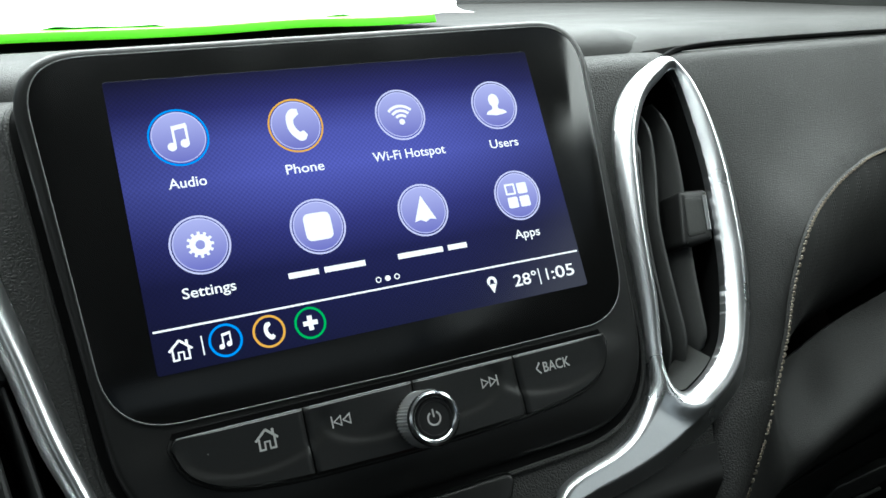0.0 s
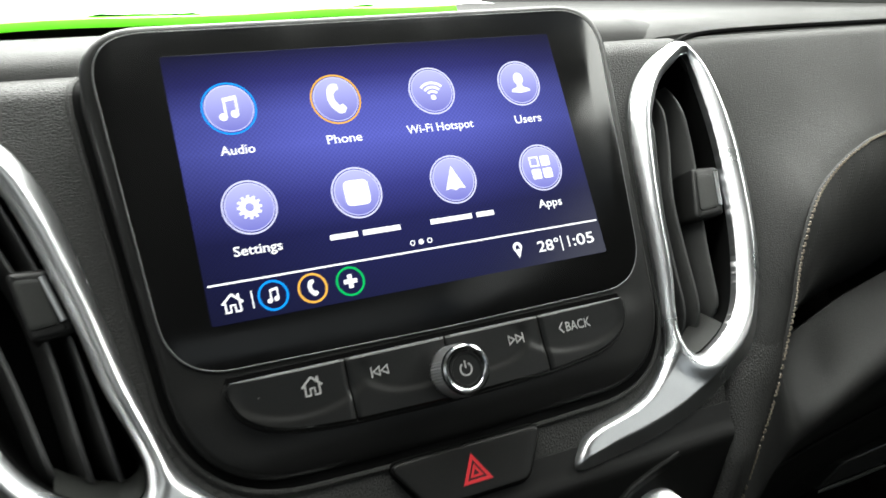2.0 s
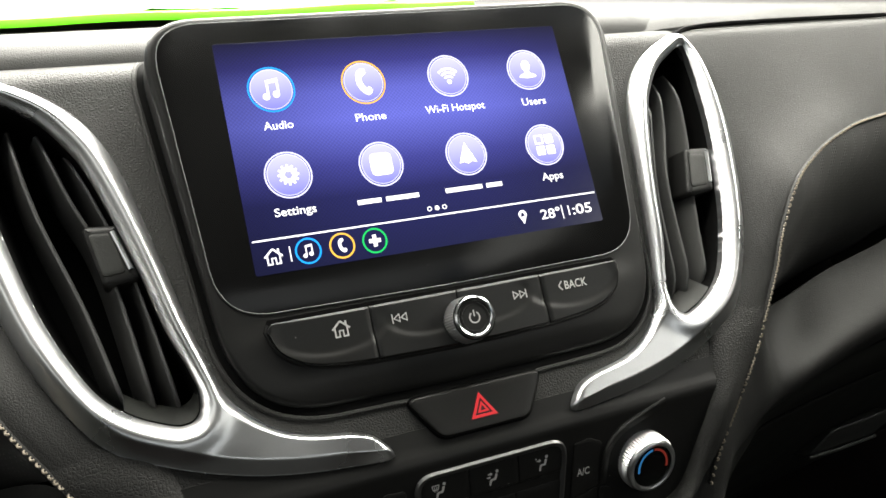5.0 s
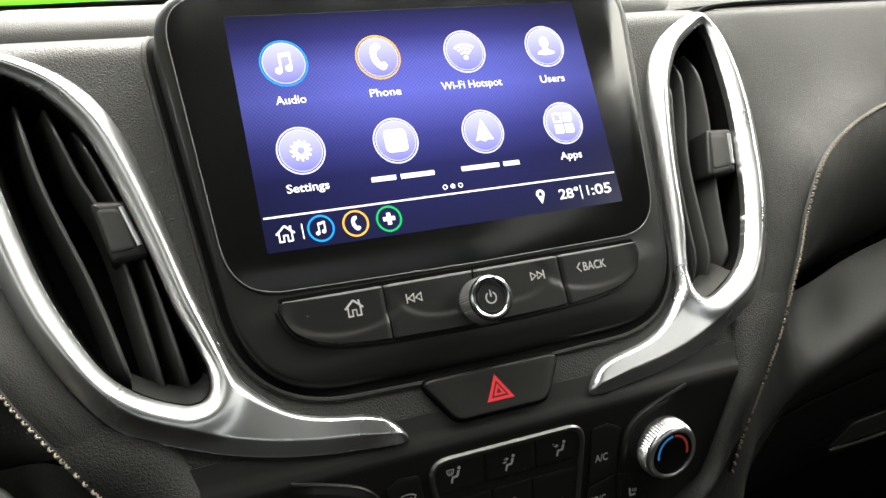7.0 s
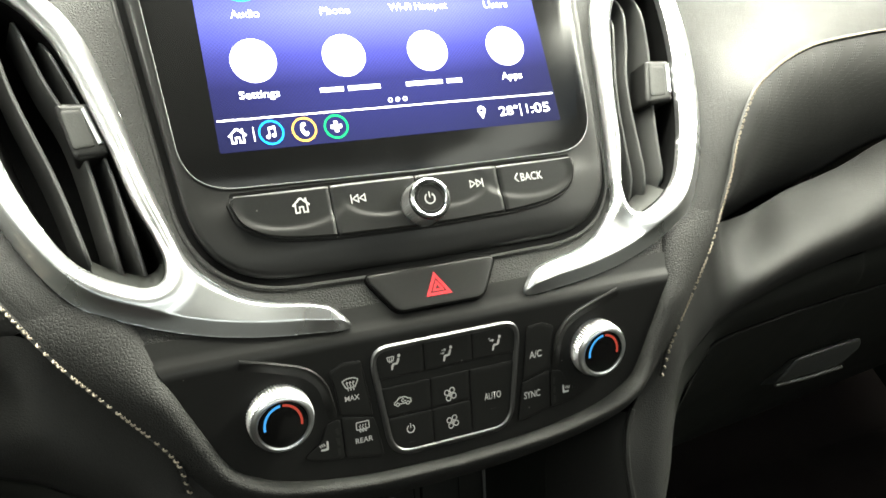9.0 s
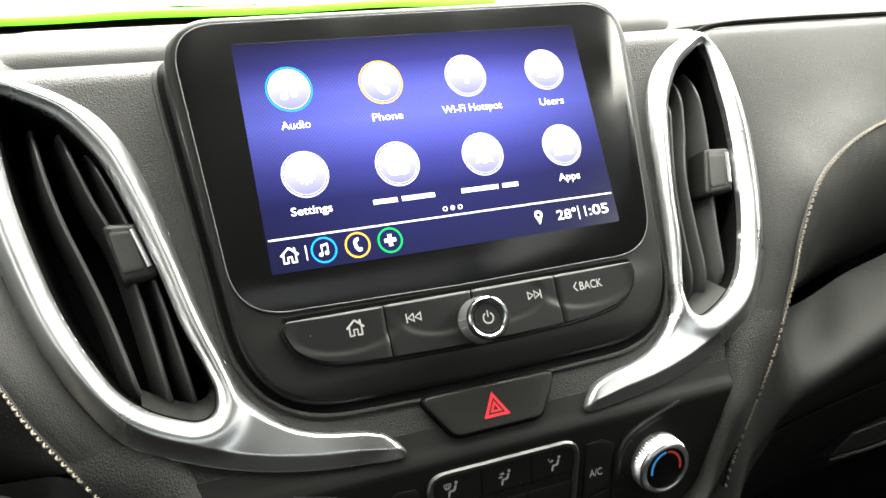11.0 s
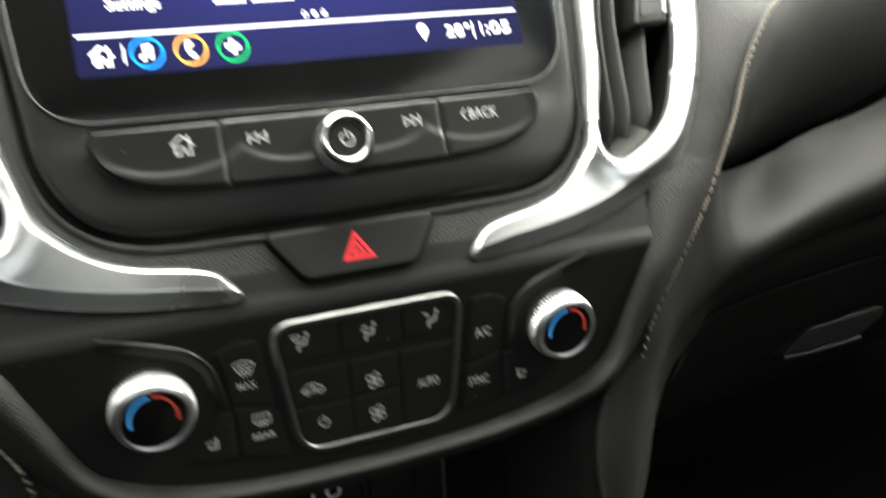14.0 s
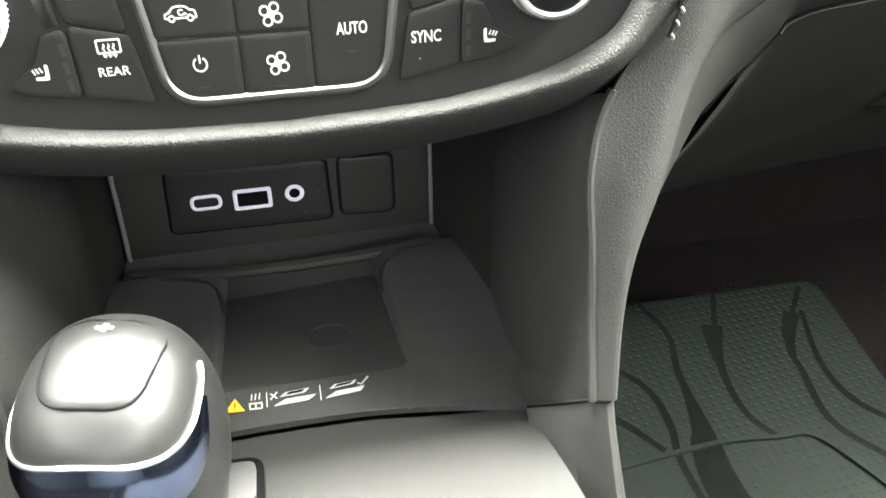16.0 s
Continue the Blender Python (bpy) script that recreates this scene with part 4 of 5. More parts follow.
    carm += ring_loops(-2.5, -1.0, 0.5, 0.95) + ring_loops(2.5, -1.0, 0.5, 0.95) + [arc_band(0.2, 0.5, 0.5, 0.9, 40, 300, 12)] + arrow(0.6, 0.1, 1.2, 0)
    wave = lambda x, z0, z1: [bar(x + 0.35 * math.sin(2.2 * k), z0 + (z1 - z0) * k / 6, x + 0.35 * math.sin(2.2 * (k + 1)), z0 + (z1 - z0) * (k + 1) / 6, 0.42) for k in range(6)]
    tips = lambda z, up: [[Vector((x - 0.7, z)), Vector((x + 0.7, z)), Vector((x, z + up))] for x in (-1.4, 0, 1.4)]
    screen_arc = spline([(-3.6, 1.7), (-1.8, 2.5), (0, 2.7), (1.8, 2.5), (3.6, 1.7)], 3)
    front_glass = [bar(p.x, p.y, r.x, r.y, 0.5) for p, r in zip(screen_arc, screen_arc[1:])] + [bar(-3.6, 1.7, -2.0, -1.3, 0.5), bar(3.6, 1.7, 2.0, -1.3, 0.5), bar(-2.0, -1.3, 2.0, -1.3, 0.45)]
    front_glass += [l for x in (-1.3, 0, 1.3) for l in wave(x, -2.6, 0.8)] + tips(0.6, 0.9)
    rear_glass = [l for b in ((-3.2, 2.3, 3.2, 2.3), (-3.2, -1.2, 3.2, -1.2), (-3.2, 2.3, -3.2, -1.2), (3.2, 2.3, 3.2, -1.2)) for l in [bar(*b, 0.5)]] + [l for x in (-1.4, 0, 1.4) for l in wave(x, 1.2, -2.2)] + tips(-1.8, -0.9)
    keys = ((-36, -12.2, -123, -111, modes[0], (-25.7, -116.8)), (-11.6, 11.6, -123, -111, modes[1], (-0.8, -117.8)), (12.2, 36, -123, -111, modes[2], (23.9, -117.6)),
            (-36, -10, -140, -127, carm, (-23.4, -134.4)), (-9.4, 9.4, -140, -127, fan, (-0.3, -136)), (10, 36, -156, -127, "AUTO", (21, -141)),
            (-36, -10, -156, -140.8, power_mark(0.8), (-20.6, -147.2)), (-9.4, 9.4, -156, -140.8, fan, (0, -148.6)))
    for x0, x1, z0, z1, marks, (mx, mz) in keys:
        k = part("key", slab(key(x0, x1, z0, z1), kf, 2, 0.25, 2), FASCIA, cp)
        if isinstance(marks, str):
            words(marks, mx, mz, 3.1, kf, PAINT, k, 8.6, "key_symbol")
        else:
            part("key_symbol", decal(moved(marks, mx, mz, 0.95), kf), PAINT, k)
        part("key_light", decal([bar(mx - 1.6, mz - 6, mx + 1.6, mz - 6, 0.5)], kf, 0.05), HARD, k, "unlit indicator")
    for s in (-1, 1):
        up = [(s * 41, -113), (s * 49, -112.4), (s * 55.6, -115.4), (s * 53.6, -122), (s * 52, -134.4), (s * 37.3, -137.8)]
        k = part("key", slab(rounded([(x, z, 1.5) for x, z in up], 3), kf, 2, 0.25, 2), FASCIA, cp)
        lo = [(s * 37.1, -138.4), (s * 51.9, -135), (s * 51.4, -153), (s * 33.6, -156.4)]
        k2 = part("key", slab(rounded([(x, z, 1.5) for x, z in lo], 3), kf, 2, 0.25, 2), FASCIA, cp)
        k3l = [(s * 52.5, -135.4), (s * 58.6, -137), (s * 62, -144), (s * 70.6, -149.4), (s * 64, -151.6), (s * 52, -153.2)]
        k3 = part("key", slab(rounded([(x, z, 2) for x, z in k3l], 3), kf, 2, 0.25, 2), FASCIA, cp, "seat heating key")
        part("key_symbol", decal(moved([[Vector((q[0] * s, q[1])) for q in l] for l in seat], s * 60.4, -146.0, 0.85), kf), PAINT, k3)
        for i in range(3):
            part("key_light", decal([bar(s * 54.4, -139.3 - 4.4 * i, s * 54.1, -142.4 - 4.4 * i, 1.3)], kf, 0.05), HARD, k3)
        if s < 0:
            part("key_symbol", decal(moved(front_glass, -46.6, -122.2, 1.0), kf), PAINT, k)
            words("MAX", -46.3, -128.0, 2.2, kf, PAINT, k, 6.6, "key_symbol")
            part("key_symbol", decal(moved(rear_glass, -42.8, -141.2, 0.9), kf), PAINT, k2)
            words("REAR", -42.6, -147.0, 2.2, kf, PAINT, k2, 8, "key_symbol")
        else:
            words("A/C", 44.7, -126.5, 3.2, kf, PAINT, k, 6.6, "key_symbol")
            words("SYNC", 41.9, -144.8, 3.1, kf, PAINT, k2, 8.6, "key_symbol")
        # dial with its sculpted bowl
        axis, turned = Vector((0, -1, -0.4)).normalized(), Vector((0, -1, -0.56)).normalized()
        tip = Vector((s * 78.2, -3.2, -132.6))
        at, foot = tip - axis * 13.0, tip - turned * 13.0
        bowl = spline([(s * 92, -104.5), (s * 78, -108), (s * 65, -112.7), (s * 58, -119.6), (s * 55.5, -128), (s * 54.5, -135)], 8)
        rows = []
        for i, p in enumerate(bowl):
            k = i / (len(bowl) - 1)
            e = (bowl[min(i + 1, len(bowl) - 1)] - bowl[max(i - 1, 0)]).normalized()
            out = Vector((-e.y, e.x)) * (1 if s < 0 else -1)
            h = 2.6 * math.sin(math.pi * min(1, 0.08 + k * 0.9)) ** 0.6
            rows.append([(p.x + out.x * w, climate(p.x + out.x * w, p.y + out.y * w) - h * g + 0.2, p.y + out.y * w) for w, g in ((1.4, -0.2), (0.9, 0.7), (0.2, 1.0), (-0.6, 0.95), (-1.6, 0.6), (-4.2, -0.2))])
        part("bowl_ridge", sheet(rows), FASCIA, cp, "sculpted ridge sweeping round the dial")
        part("dial_collar", lathe([(20.5, -4), (19.2, -1.8), (17.8, -0.2), (16.6, 1.0), (15.6, 2.0), (14.9, 2.2), (14.4, 0.8)], at, axis, 64), FASCIA, cp, "raised satin collar")
        dial = part("dial", lathe([(14.2, -3), (14.2, 0.4), (14.0, 10.0), (13.0, 11.2)], foot, turned, 124, (1, 2, 0.8)), KNURLED, cp, "knurled chrome temperature dial")
        part("dial_ring", lathe([(13.0, 10.6), (13.3, 11.4), (13.1, 12.4), (12.4, 13.2), (11.4, 13.5), (10.7, 13.1), (10.4, 11.6)], foot, turned, 72), CHROME, dial, "polished rim")
        part("dial_face", lathe([(10.6, 10.8), (10.6, 12.7), (10.2, 12.9), (0.4, 12.9)], foot, turned, 48), GLOSS, dial, "glossy black face")
        fl = lambda x, z, tip=tip: tip.y - (z - tip.z) * 0.56 - 0.02
        part("cold_scale", decal([arc_band(tip.x, tip.z, 7.3, 8.3, 95, 190, 18)], fl), BLUELIT, dial, "lit blue arc")
        part("warm_scale", decal([arc_band(tip.x, tip.z, 7.3, 8.3, -10, 88, 18)], fl), ORANGELIT, dial, "lit red arc")


build_climate()


# ---- glovebox ----
def build_glovebox():
    gb = thing("glovebox", "dark hard-plastic glovebox lid with a recessed pull handle", "glovebox")
    top = spline([Vector(p) for p in reversed(LID_EDGE[:8])], 8)
    rows = []
    for k, q in enumerate(top):
        left = max(0, 1 - k / 14)
        rows.append([q + Vector((-85 * left * t, (178 - 130 * left) * t - 14 * math.sin(math.pi * t), -94 * t)) + Vector((0, 1.2, -1.2)) for t in np.linspace(0, 1, 15)])
    part("lid", sheet(rows, 3, (0, 0.5, -0.5)), HARD, gb)
    part("lid_edge", tube([q + Vector((0, -0.2, -1.6)) for q in top[10:]], 0.7, 6), SATIN, gb, "satin black bead along the lid's top")
    f = lambda x, z: 150 - 1.15 * (z + 174)
    h = rounded([(320, -191, 3), (333, -174, 6), (396, -170, 8), (402, -178, 6), (388, -190, 6)], 5)
    hd = part("handle", slab(h, lambda x, z: f(x, z) - 6, 20, 3, 4), HANDLE, gb, "grey pull handle")
    part("handle_lip", tube([(321, f(321, -191.5) - 7, -191.5), (352, f(352, -192) - 8, -192), (388, f(388, -190.5) - 8, -190.5)], 1.5, 8), HANDLE, hd, "rounded grey lip")


build_glovebox()

# ---- lower console ----
LEVEL = pose(0, 0, 0)


def build_console():
    con = thing("centre_console", "black centre console with a rubber-floored phone tray", "console", kind="structure", m=LEVEL)
    # tray floor with its curved front edge
    front = spline([(-96, -76), (-60, -67), (-36, -64.5), (11, -65), (45, -69), (74, -75), (90, -80)], 6)
    rows = []
    for p in front:
        rows.append([(p.x * (1 - 0.16 * t), p.y + (44 - p.y) * t, 181 + 5 * max(0, t - 0.75) ** 2 * 16) for t in np.linspace(0, 1, 14)])
    part("tray_floor", sheet(rows, 3, (0, 0, -1)), RUBBER, con, "fine-textured black rubber tray floor")
    pad = rounded([(-43, -44, 8), (40, -46, 8), (35, 15, 6), (-41, 10, 6)], 6)
    bm = bmesh.new()
    lo, hi = [bm.verts.new((p.x / 1000, p.y / 1000, 0.1811)) for p in pad], [bm.verts.new((p.x / 1000, p.y / 1000, 0.1815)) for p in shrink(pad, 0.8)]
    for i in range(len(pad)):
        j = (i + 1) % len(pad)
        bm.faces.new((lo[i], lo[j], hi[j], hi[i]))
    bm.faces.new(hi)
    bmesh.ops.recalc_face_normals(bm, faces=bm.faces)
    part("charging_pad", bm, mat("smooth_tray_pad", (0.016, 0.016, 0.0155), 0.55, grain=0.00004, size=0.001, spec=0.3), con, "smooth black charging pad")
    part("charging_mark", tube([(8 + 9 * math.cos(a), -22 + 7 * math.sin(a), 181.5) for a in np.linspace(0, 2 * math.pi, 30)], 0.4, 6), SATIN, con)
    part("tray_step", tube([(x, 22 + (0.0012 * x * x), 187) for x in np.linspace(-73, 62, 20)], 3.0, 8), HARD, con, "raised step")
    for s in (-1, 1):
        rows = []
        for y in np.linspace(-56, 24, 14):
            h = 181.2 + 7.5 * max(0, min(1, (y + 56) / 66)) ** 1.3
            x0 = 38 - 4 * (y + 56) / 80
            rows.append([(s * (x0 - 1.5), y, 181), (s * x0, y, 0.6 * 181 + 0.4 * h), (s * (x0 + 2), y, 0.2 * 181 + 0.8 * h), (s * (x0 + 4.5), y, h), (s * (x0 + 14), y, h + 0.4), (s * (86 - 0.22 * y), y, h + 0.6)])
        part("side_shelf", sheet(rows), RUBBER, con, "raised shelf beside the charging pad")
        hook = spline([(s * 62, 22, 188), (s * 46, 18, 189), (s * 37, 12, 187), (s * 34, 0, 183)], 6)
        part("phone_stop", tube(hook, 1.3, 8), HARD, con, "low corner stop")
        rows = []
        for z in np.linspace(178, 274, 10):
            k = (z - 178) / 142
            rows.append([(s * (x + 8 * k * (46 - y) / 98), y, z) for x, y in (((66, 46), (69.5, 30), (77, 0), (84, -30), (92, -58)) if s > 0 else ((76.5, 46), (78.5, 30), (83, 0), (88, -30), (94, -58)))])
        part("tray_wall", sheet(rows, 2, (s, 0, 0)), HARD, con, "dark side wall of the tray")
    # back panel
    rows = [[(x, 43 + 6 * (z - 186) / 120, z) for x in np.linspace(-76, 68, 10)] for z in np.linspace(178, 330, 8)]
    part("back_panel", sheet(rows, 2), HARD, con, "black panel behind the tray")
    # silver lines that put the highlight on the panel's edges into colour
    for x in (-75, 66):
        part("panel_edge_glint", tube([(x, 41.5, 186), (x + (1.5 if x < 0 else -1), 42.5, 232)], 1.1, 8), SILVER, con, "silver line painted as the edge's highlight")
    # near-black sheet added above the tray in place of the shade there
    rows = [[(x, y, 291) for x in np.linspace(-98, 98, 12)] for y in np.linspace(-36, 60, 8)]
    part("tray_top_shade", sheet(rows, 2, (0, 0, 1)), VOID, con)
    # plate round the shifter
    rows = []
    for k, p in enumerate(spline([(-104, -82), (-60, -70), (-36, -67), (11, -67.5), (45, -71.5), (76, -76), (81, -90), (86, -118), (96, -200), (100, -420)], 6)):
        rows.append([(p.x * (1 - t) - 10 * t, p.y * (1 - t) - 420 * t, 178.5 + 4 * math.sin(math.pi * min(1, t * 2.2) / 2)) for t in np.linspace(0, 1, 12)])
    part("top_plate", sheet(rows, 3, (0, 0, -1)), PLATE, con, "grey painted console plate")
    for s in (-1, 1):
        rows = []
        for z, xl in spline([(-166, 102), (-175, 97.4), (-189, 95.2), (-217, 95), (-242, 95), (-272.6, 94)], 4):
            y = 20 - 0.147 * (z + 165)
            col = [(xl + 1, y + 4.5, z), (xl - 1.5, y + 7, z), (xl - 5, y + 16, z), (xl - 10, y + 36, z), (xl - 14, y + 60, z), (xl - 14.5, y + 85, z), (xl - 6, y + 112, z)]
            rows.append([(STACK @ (Vector((s * a, d, e)) / 1000)) * 1000 for a, d, e in col])
        rows.append([Vector((p.x - s * (1 + 4 * min(2, k)), p.y, min(p.z, 176))) for k, p in enumerate(rows[-1])])
        part("pillar_inner_face", sheet(rows, 1.5, (s, 0, 0)), PAD, con, "grained inner face of the console pillar")
        rows = []
        for z, xl, xr in ((-273.8, 94, 103.4), (-285, 95, 104.2), (-300, 96.4, 106), (-316, 98, 108.2), (-345, 101, 112), (-420, 108, 122)):
            y = 20 - 0.147 * (z + 165)
            c = [(xl - 6, y + 8 + 5 * (z > -280), z - 4 * (z > -280)), (xl, y + 2, z), (xl + 1.5, y, z), ((xl + xr) / 2, y - 2, z), (xr - 2, y, z), (xr, y + 3, z), (xr + 4, y + 90, z)]
            rows.append([(STACK @ (Vector((s * a, b, d)) / 1000)) * 1000 for a, b, d in c])
            p = rows[-1][0]
            edge = 81 + 5 * min(1, (-90 - p.y) / 28) + 0.12 * max(0, -118 - p.y)
            rows[-1].insert(0, Vector((s * (edge - 4), p.y + 8, 184 if z > -280 else 175)))
        part("side_rail", sheet(rows, 1.5), RAIL, con, "smooth console side rail")
        part("rail_seam", tube([p + Vector((0, -0.2, 0.6)) for p in rows[0][:7]], 0.55, 6), VOID, con, "dark seam above the rail")
        rows = [[(s * x, y, z) for y in np.linspace(-700, 250, 12)] for x, z in ((106, 150), (116, 120), (122, 60), (124, 0))]
        part("console_side", sheet(rows, 2, (-s, 0, 0)), HARD, con)
    return con


build_console()


def build_ports():
    pp = thing("port_panel", "black panel with white-ringed charging and audio ports", "port panel", m=LEVEL)
    f = lambda x, z: 43 + 6 * (z - 186) / 120
    rim = rounded([(-54, 197.5, 3), (18, 196, 3), (17, 227, 3), (-52, 229.5, 3)], 4)
    part("plate_gap", slab(shrink(rim, -1.3), lambda x, z: f(x, z) - 0.5, 2, 0.3, 1), VOID, pp, "dark gap round the plate")
    part("plate", slab(rim, lambda x, z: f(x, z) - 1.6, 3, 0.7, 2), SATIN, pp)
    def stadium(x, z, w, h, r):
        return rounded([(x - w, z - h, r), (x + w, z - h, r), (x + w, z + h, r), (x - w, z + h, r)], 6)
    fr = lambda x, z: f(x, z) - 2.0
    a = stadium(-37, 212.3, 7, 3.9, 3.9)
    part("usb_c_port", frame_ring(a, shrink(a, 1.6), fr, 1.5, 0.3), LILAC, pp, "white-ringed oval port")
    part("port_tongue", slab(stadium(-37, 212.3, 3.6, 0.7, 0.5), lambda x, z: fr(x, z) + 0.9, 1, 0.2, 1), SILVER, pp)
    b = stadium(-16.6, 211.6, 8.6, 5.4, 1.6)
    part("usb_a_port", frame_ring(b, shrink(b, 1.9), fr, 1.5, 0.3), LILAC, pp, "white-ringed rectangular port")
    part("port_recess", slab(shrink(b, 1.6), lambda x, z: fr(x, z) + 0.35, 1, 0.1, 1), VOID, pp)
    c = circle(2.2, 212, 4.4, 28)
    part("audio_jack", frame_ring(c, shrink(c, 1.9), fr, 1.5, 0.3), LILAC, pp, "white-ringed round jack")
    part("port_recess", slab(shrink(c, 1.7), lambda x, z: fr(x, z) + 0.35, 1, 0.1, 1), VOID, pp)
    sk = thing("socket_cover", "black rounded power socket cover", "socket", m=LEVEL)
    rim = rounded([(23, 197, 4), (48, 195.5, 4), (47.5, 226, 3), (23, 227, 3)], 5)
    part("flap_gap", slab(shrink(rim, -0.9), lambda x, z: f(x, z) - 0.5, 2, 0.3, 1), VOID, sk, "dark gap round the flap")
    part("flap", slab(rim, lambda x, z: f(x, z) - 1.5, 3, 1.0, 3), HARD, sk)


build_ports()


def flat(loops, z, thick=0.15):
    """Marks lying on a level surface at height z (mm)."""
    bm = bmesh.new()
    for loop in loops:
        a = [bm.verts.new((p[0] / 1000, p[1] / 1000, (z + thick) / 1000)) for p in loop]
        b = [bm.verts.new((p[0] / 1000, p[1] / 1000, z / 1000)) for p in loop]
        bm.faces.new(a)
        for i in range(len(a)):
            j = (i + 1) % len(a)
            bm.faces.new((a[i], b[i], b[j], a[j]))
    bmesh.ops.recalc_face_normals(bm, faces=bm.faces)
    bmesh.ops.triangulate(bm, faces=[p for p in bm.faces if len(p.verts) > 4])
    return bm


def ribbon(pts, z, widths, thick=0.1):
    """A flat band on a level surface, whose half-width runs through the widths along it."""
    line = spline([Vector(p) for p in pts], 8)
    a, d = [], []
    for i, p in enumerate(line):
        e = (line[min(i + 1, len(line) - 1)] - line[max(i - 1, 0)]).normalized()
        w = float(np.interp(i / (len(line) - 1), np.linspace(0, 1, len(widths)), widths))
        a.append(p + Vector((-e.y, e.x)) * w)
        d.append(p - Vector((-e.y, e.x)) * w)
    return flat([a + list(reversed(d))], z, thick)


def build_sticker():
    st = thing("warning_label", "white and amber printed pictogram label on the tray", "label", m=LEVEL)
    z = 182.2
    part("amber_triangle", flat([[Vector(p) for p in ((-35.4, -55.8), (-28.0, -56.4), (-31.4, -49.6))]], z), AMBER, st, "amber warning triangle")
    part("exclamation", flat([bar(-31.5, -52, -31.6, -54, 0.5), circle(-31.6, -55, 0.3, 8)], z + 0.2), VOID, st)
    part("seat_mark", flat([bar(-26, -56, -21.5, -56.4, 0.6), bar(-26, -53.2, -21.5, -53.6, 0.6), bar(-26, -56, -26, -53, 0.6), bar(-23.8, -56, -23.8, -53, 0.6), bar(-21.5, -56.4, -21.5, -53.2, 0.6)] + [bar(-25.4 + k * 1.5, -51.6, -25 + k * 1.5, -48.6, 0.5) for k in range(3)], z), PAINT, st)
    part("rule", flat([bar(-19.6, -56.4, -19.4, -48.6, 0.45), bar(0.9, -57.0, 1.1, -49.4, 0.45)], z), PAINT, st)
    part("cross", flat([bar(-18.2, -52.8, -15.4, -49.4, 0.6), bar(-15.6, -52.6, -18.0, -49.8, 0.6)], z), PAINT, st)
    part("phone_outlines", flat([[Vector(p) for p in l] for l in (((-17, -56.4), (-3.8, -56.0), (-0.6, -53.6), (-12.6, -53.8)), ((-14.6, -52.2), (-5, -51.8), (-3, -49.8), (-12, -50.2)),
                                 ((2.6, -56.6), (16.4, -55.6), (18.4, -53.2), (7.2, -53.9)), ((4.6, -52.2), (14, -51.4), (15.8, -49.6), (7, -50.2)))], z), PAINT, st, "white phone pictograms")
    part("phone_faces", flat([[Vector(p) for p in l] for l in (((-12.6, -51.8), (-6, -51.5), (-4.8, -50.3), (-11, -50.6)), ((6.4, -51.8), (13, -51.1), (14, -50.1), (8, -50.6)))], z + 0.2), VOID, st, "dark phone faces")
    part("tick", flat([bar(15.6, -51.2, 17.2, -52.2, 0.6), bar(17.0, -52.4, 20.4, -48.6, 0.6)], z), PAINT, st)


build_sticker()


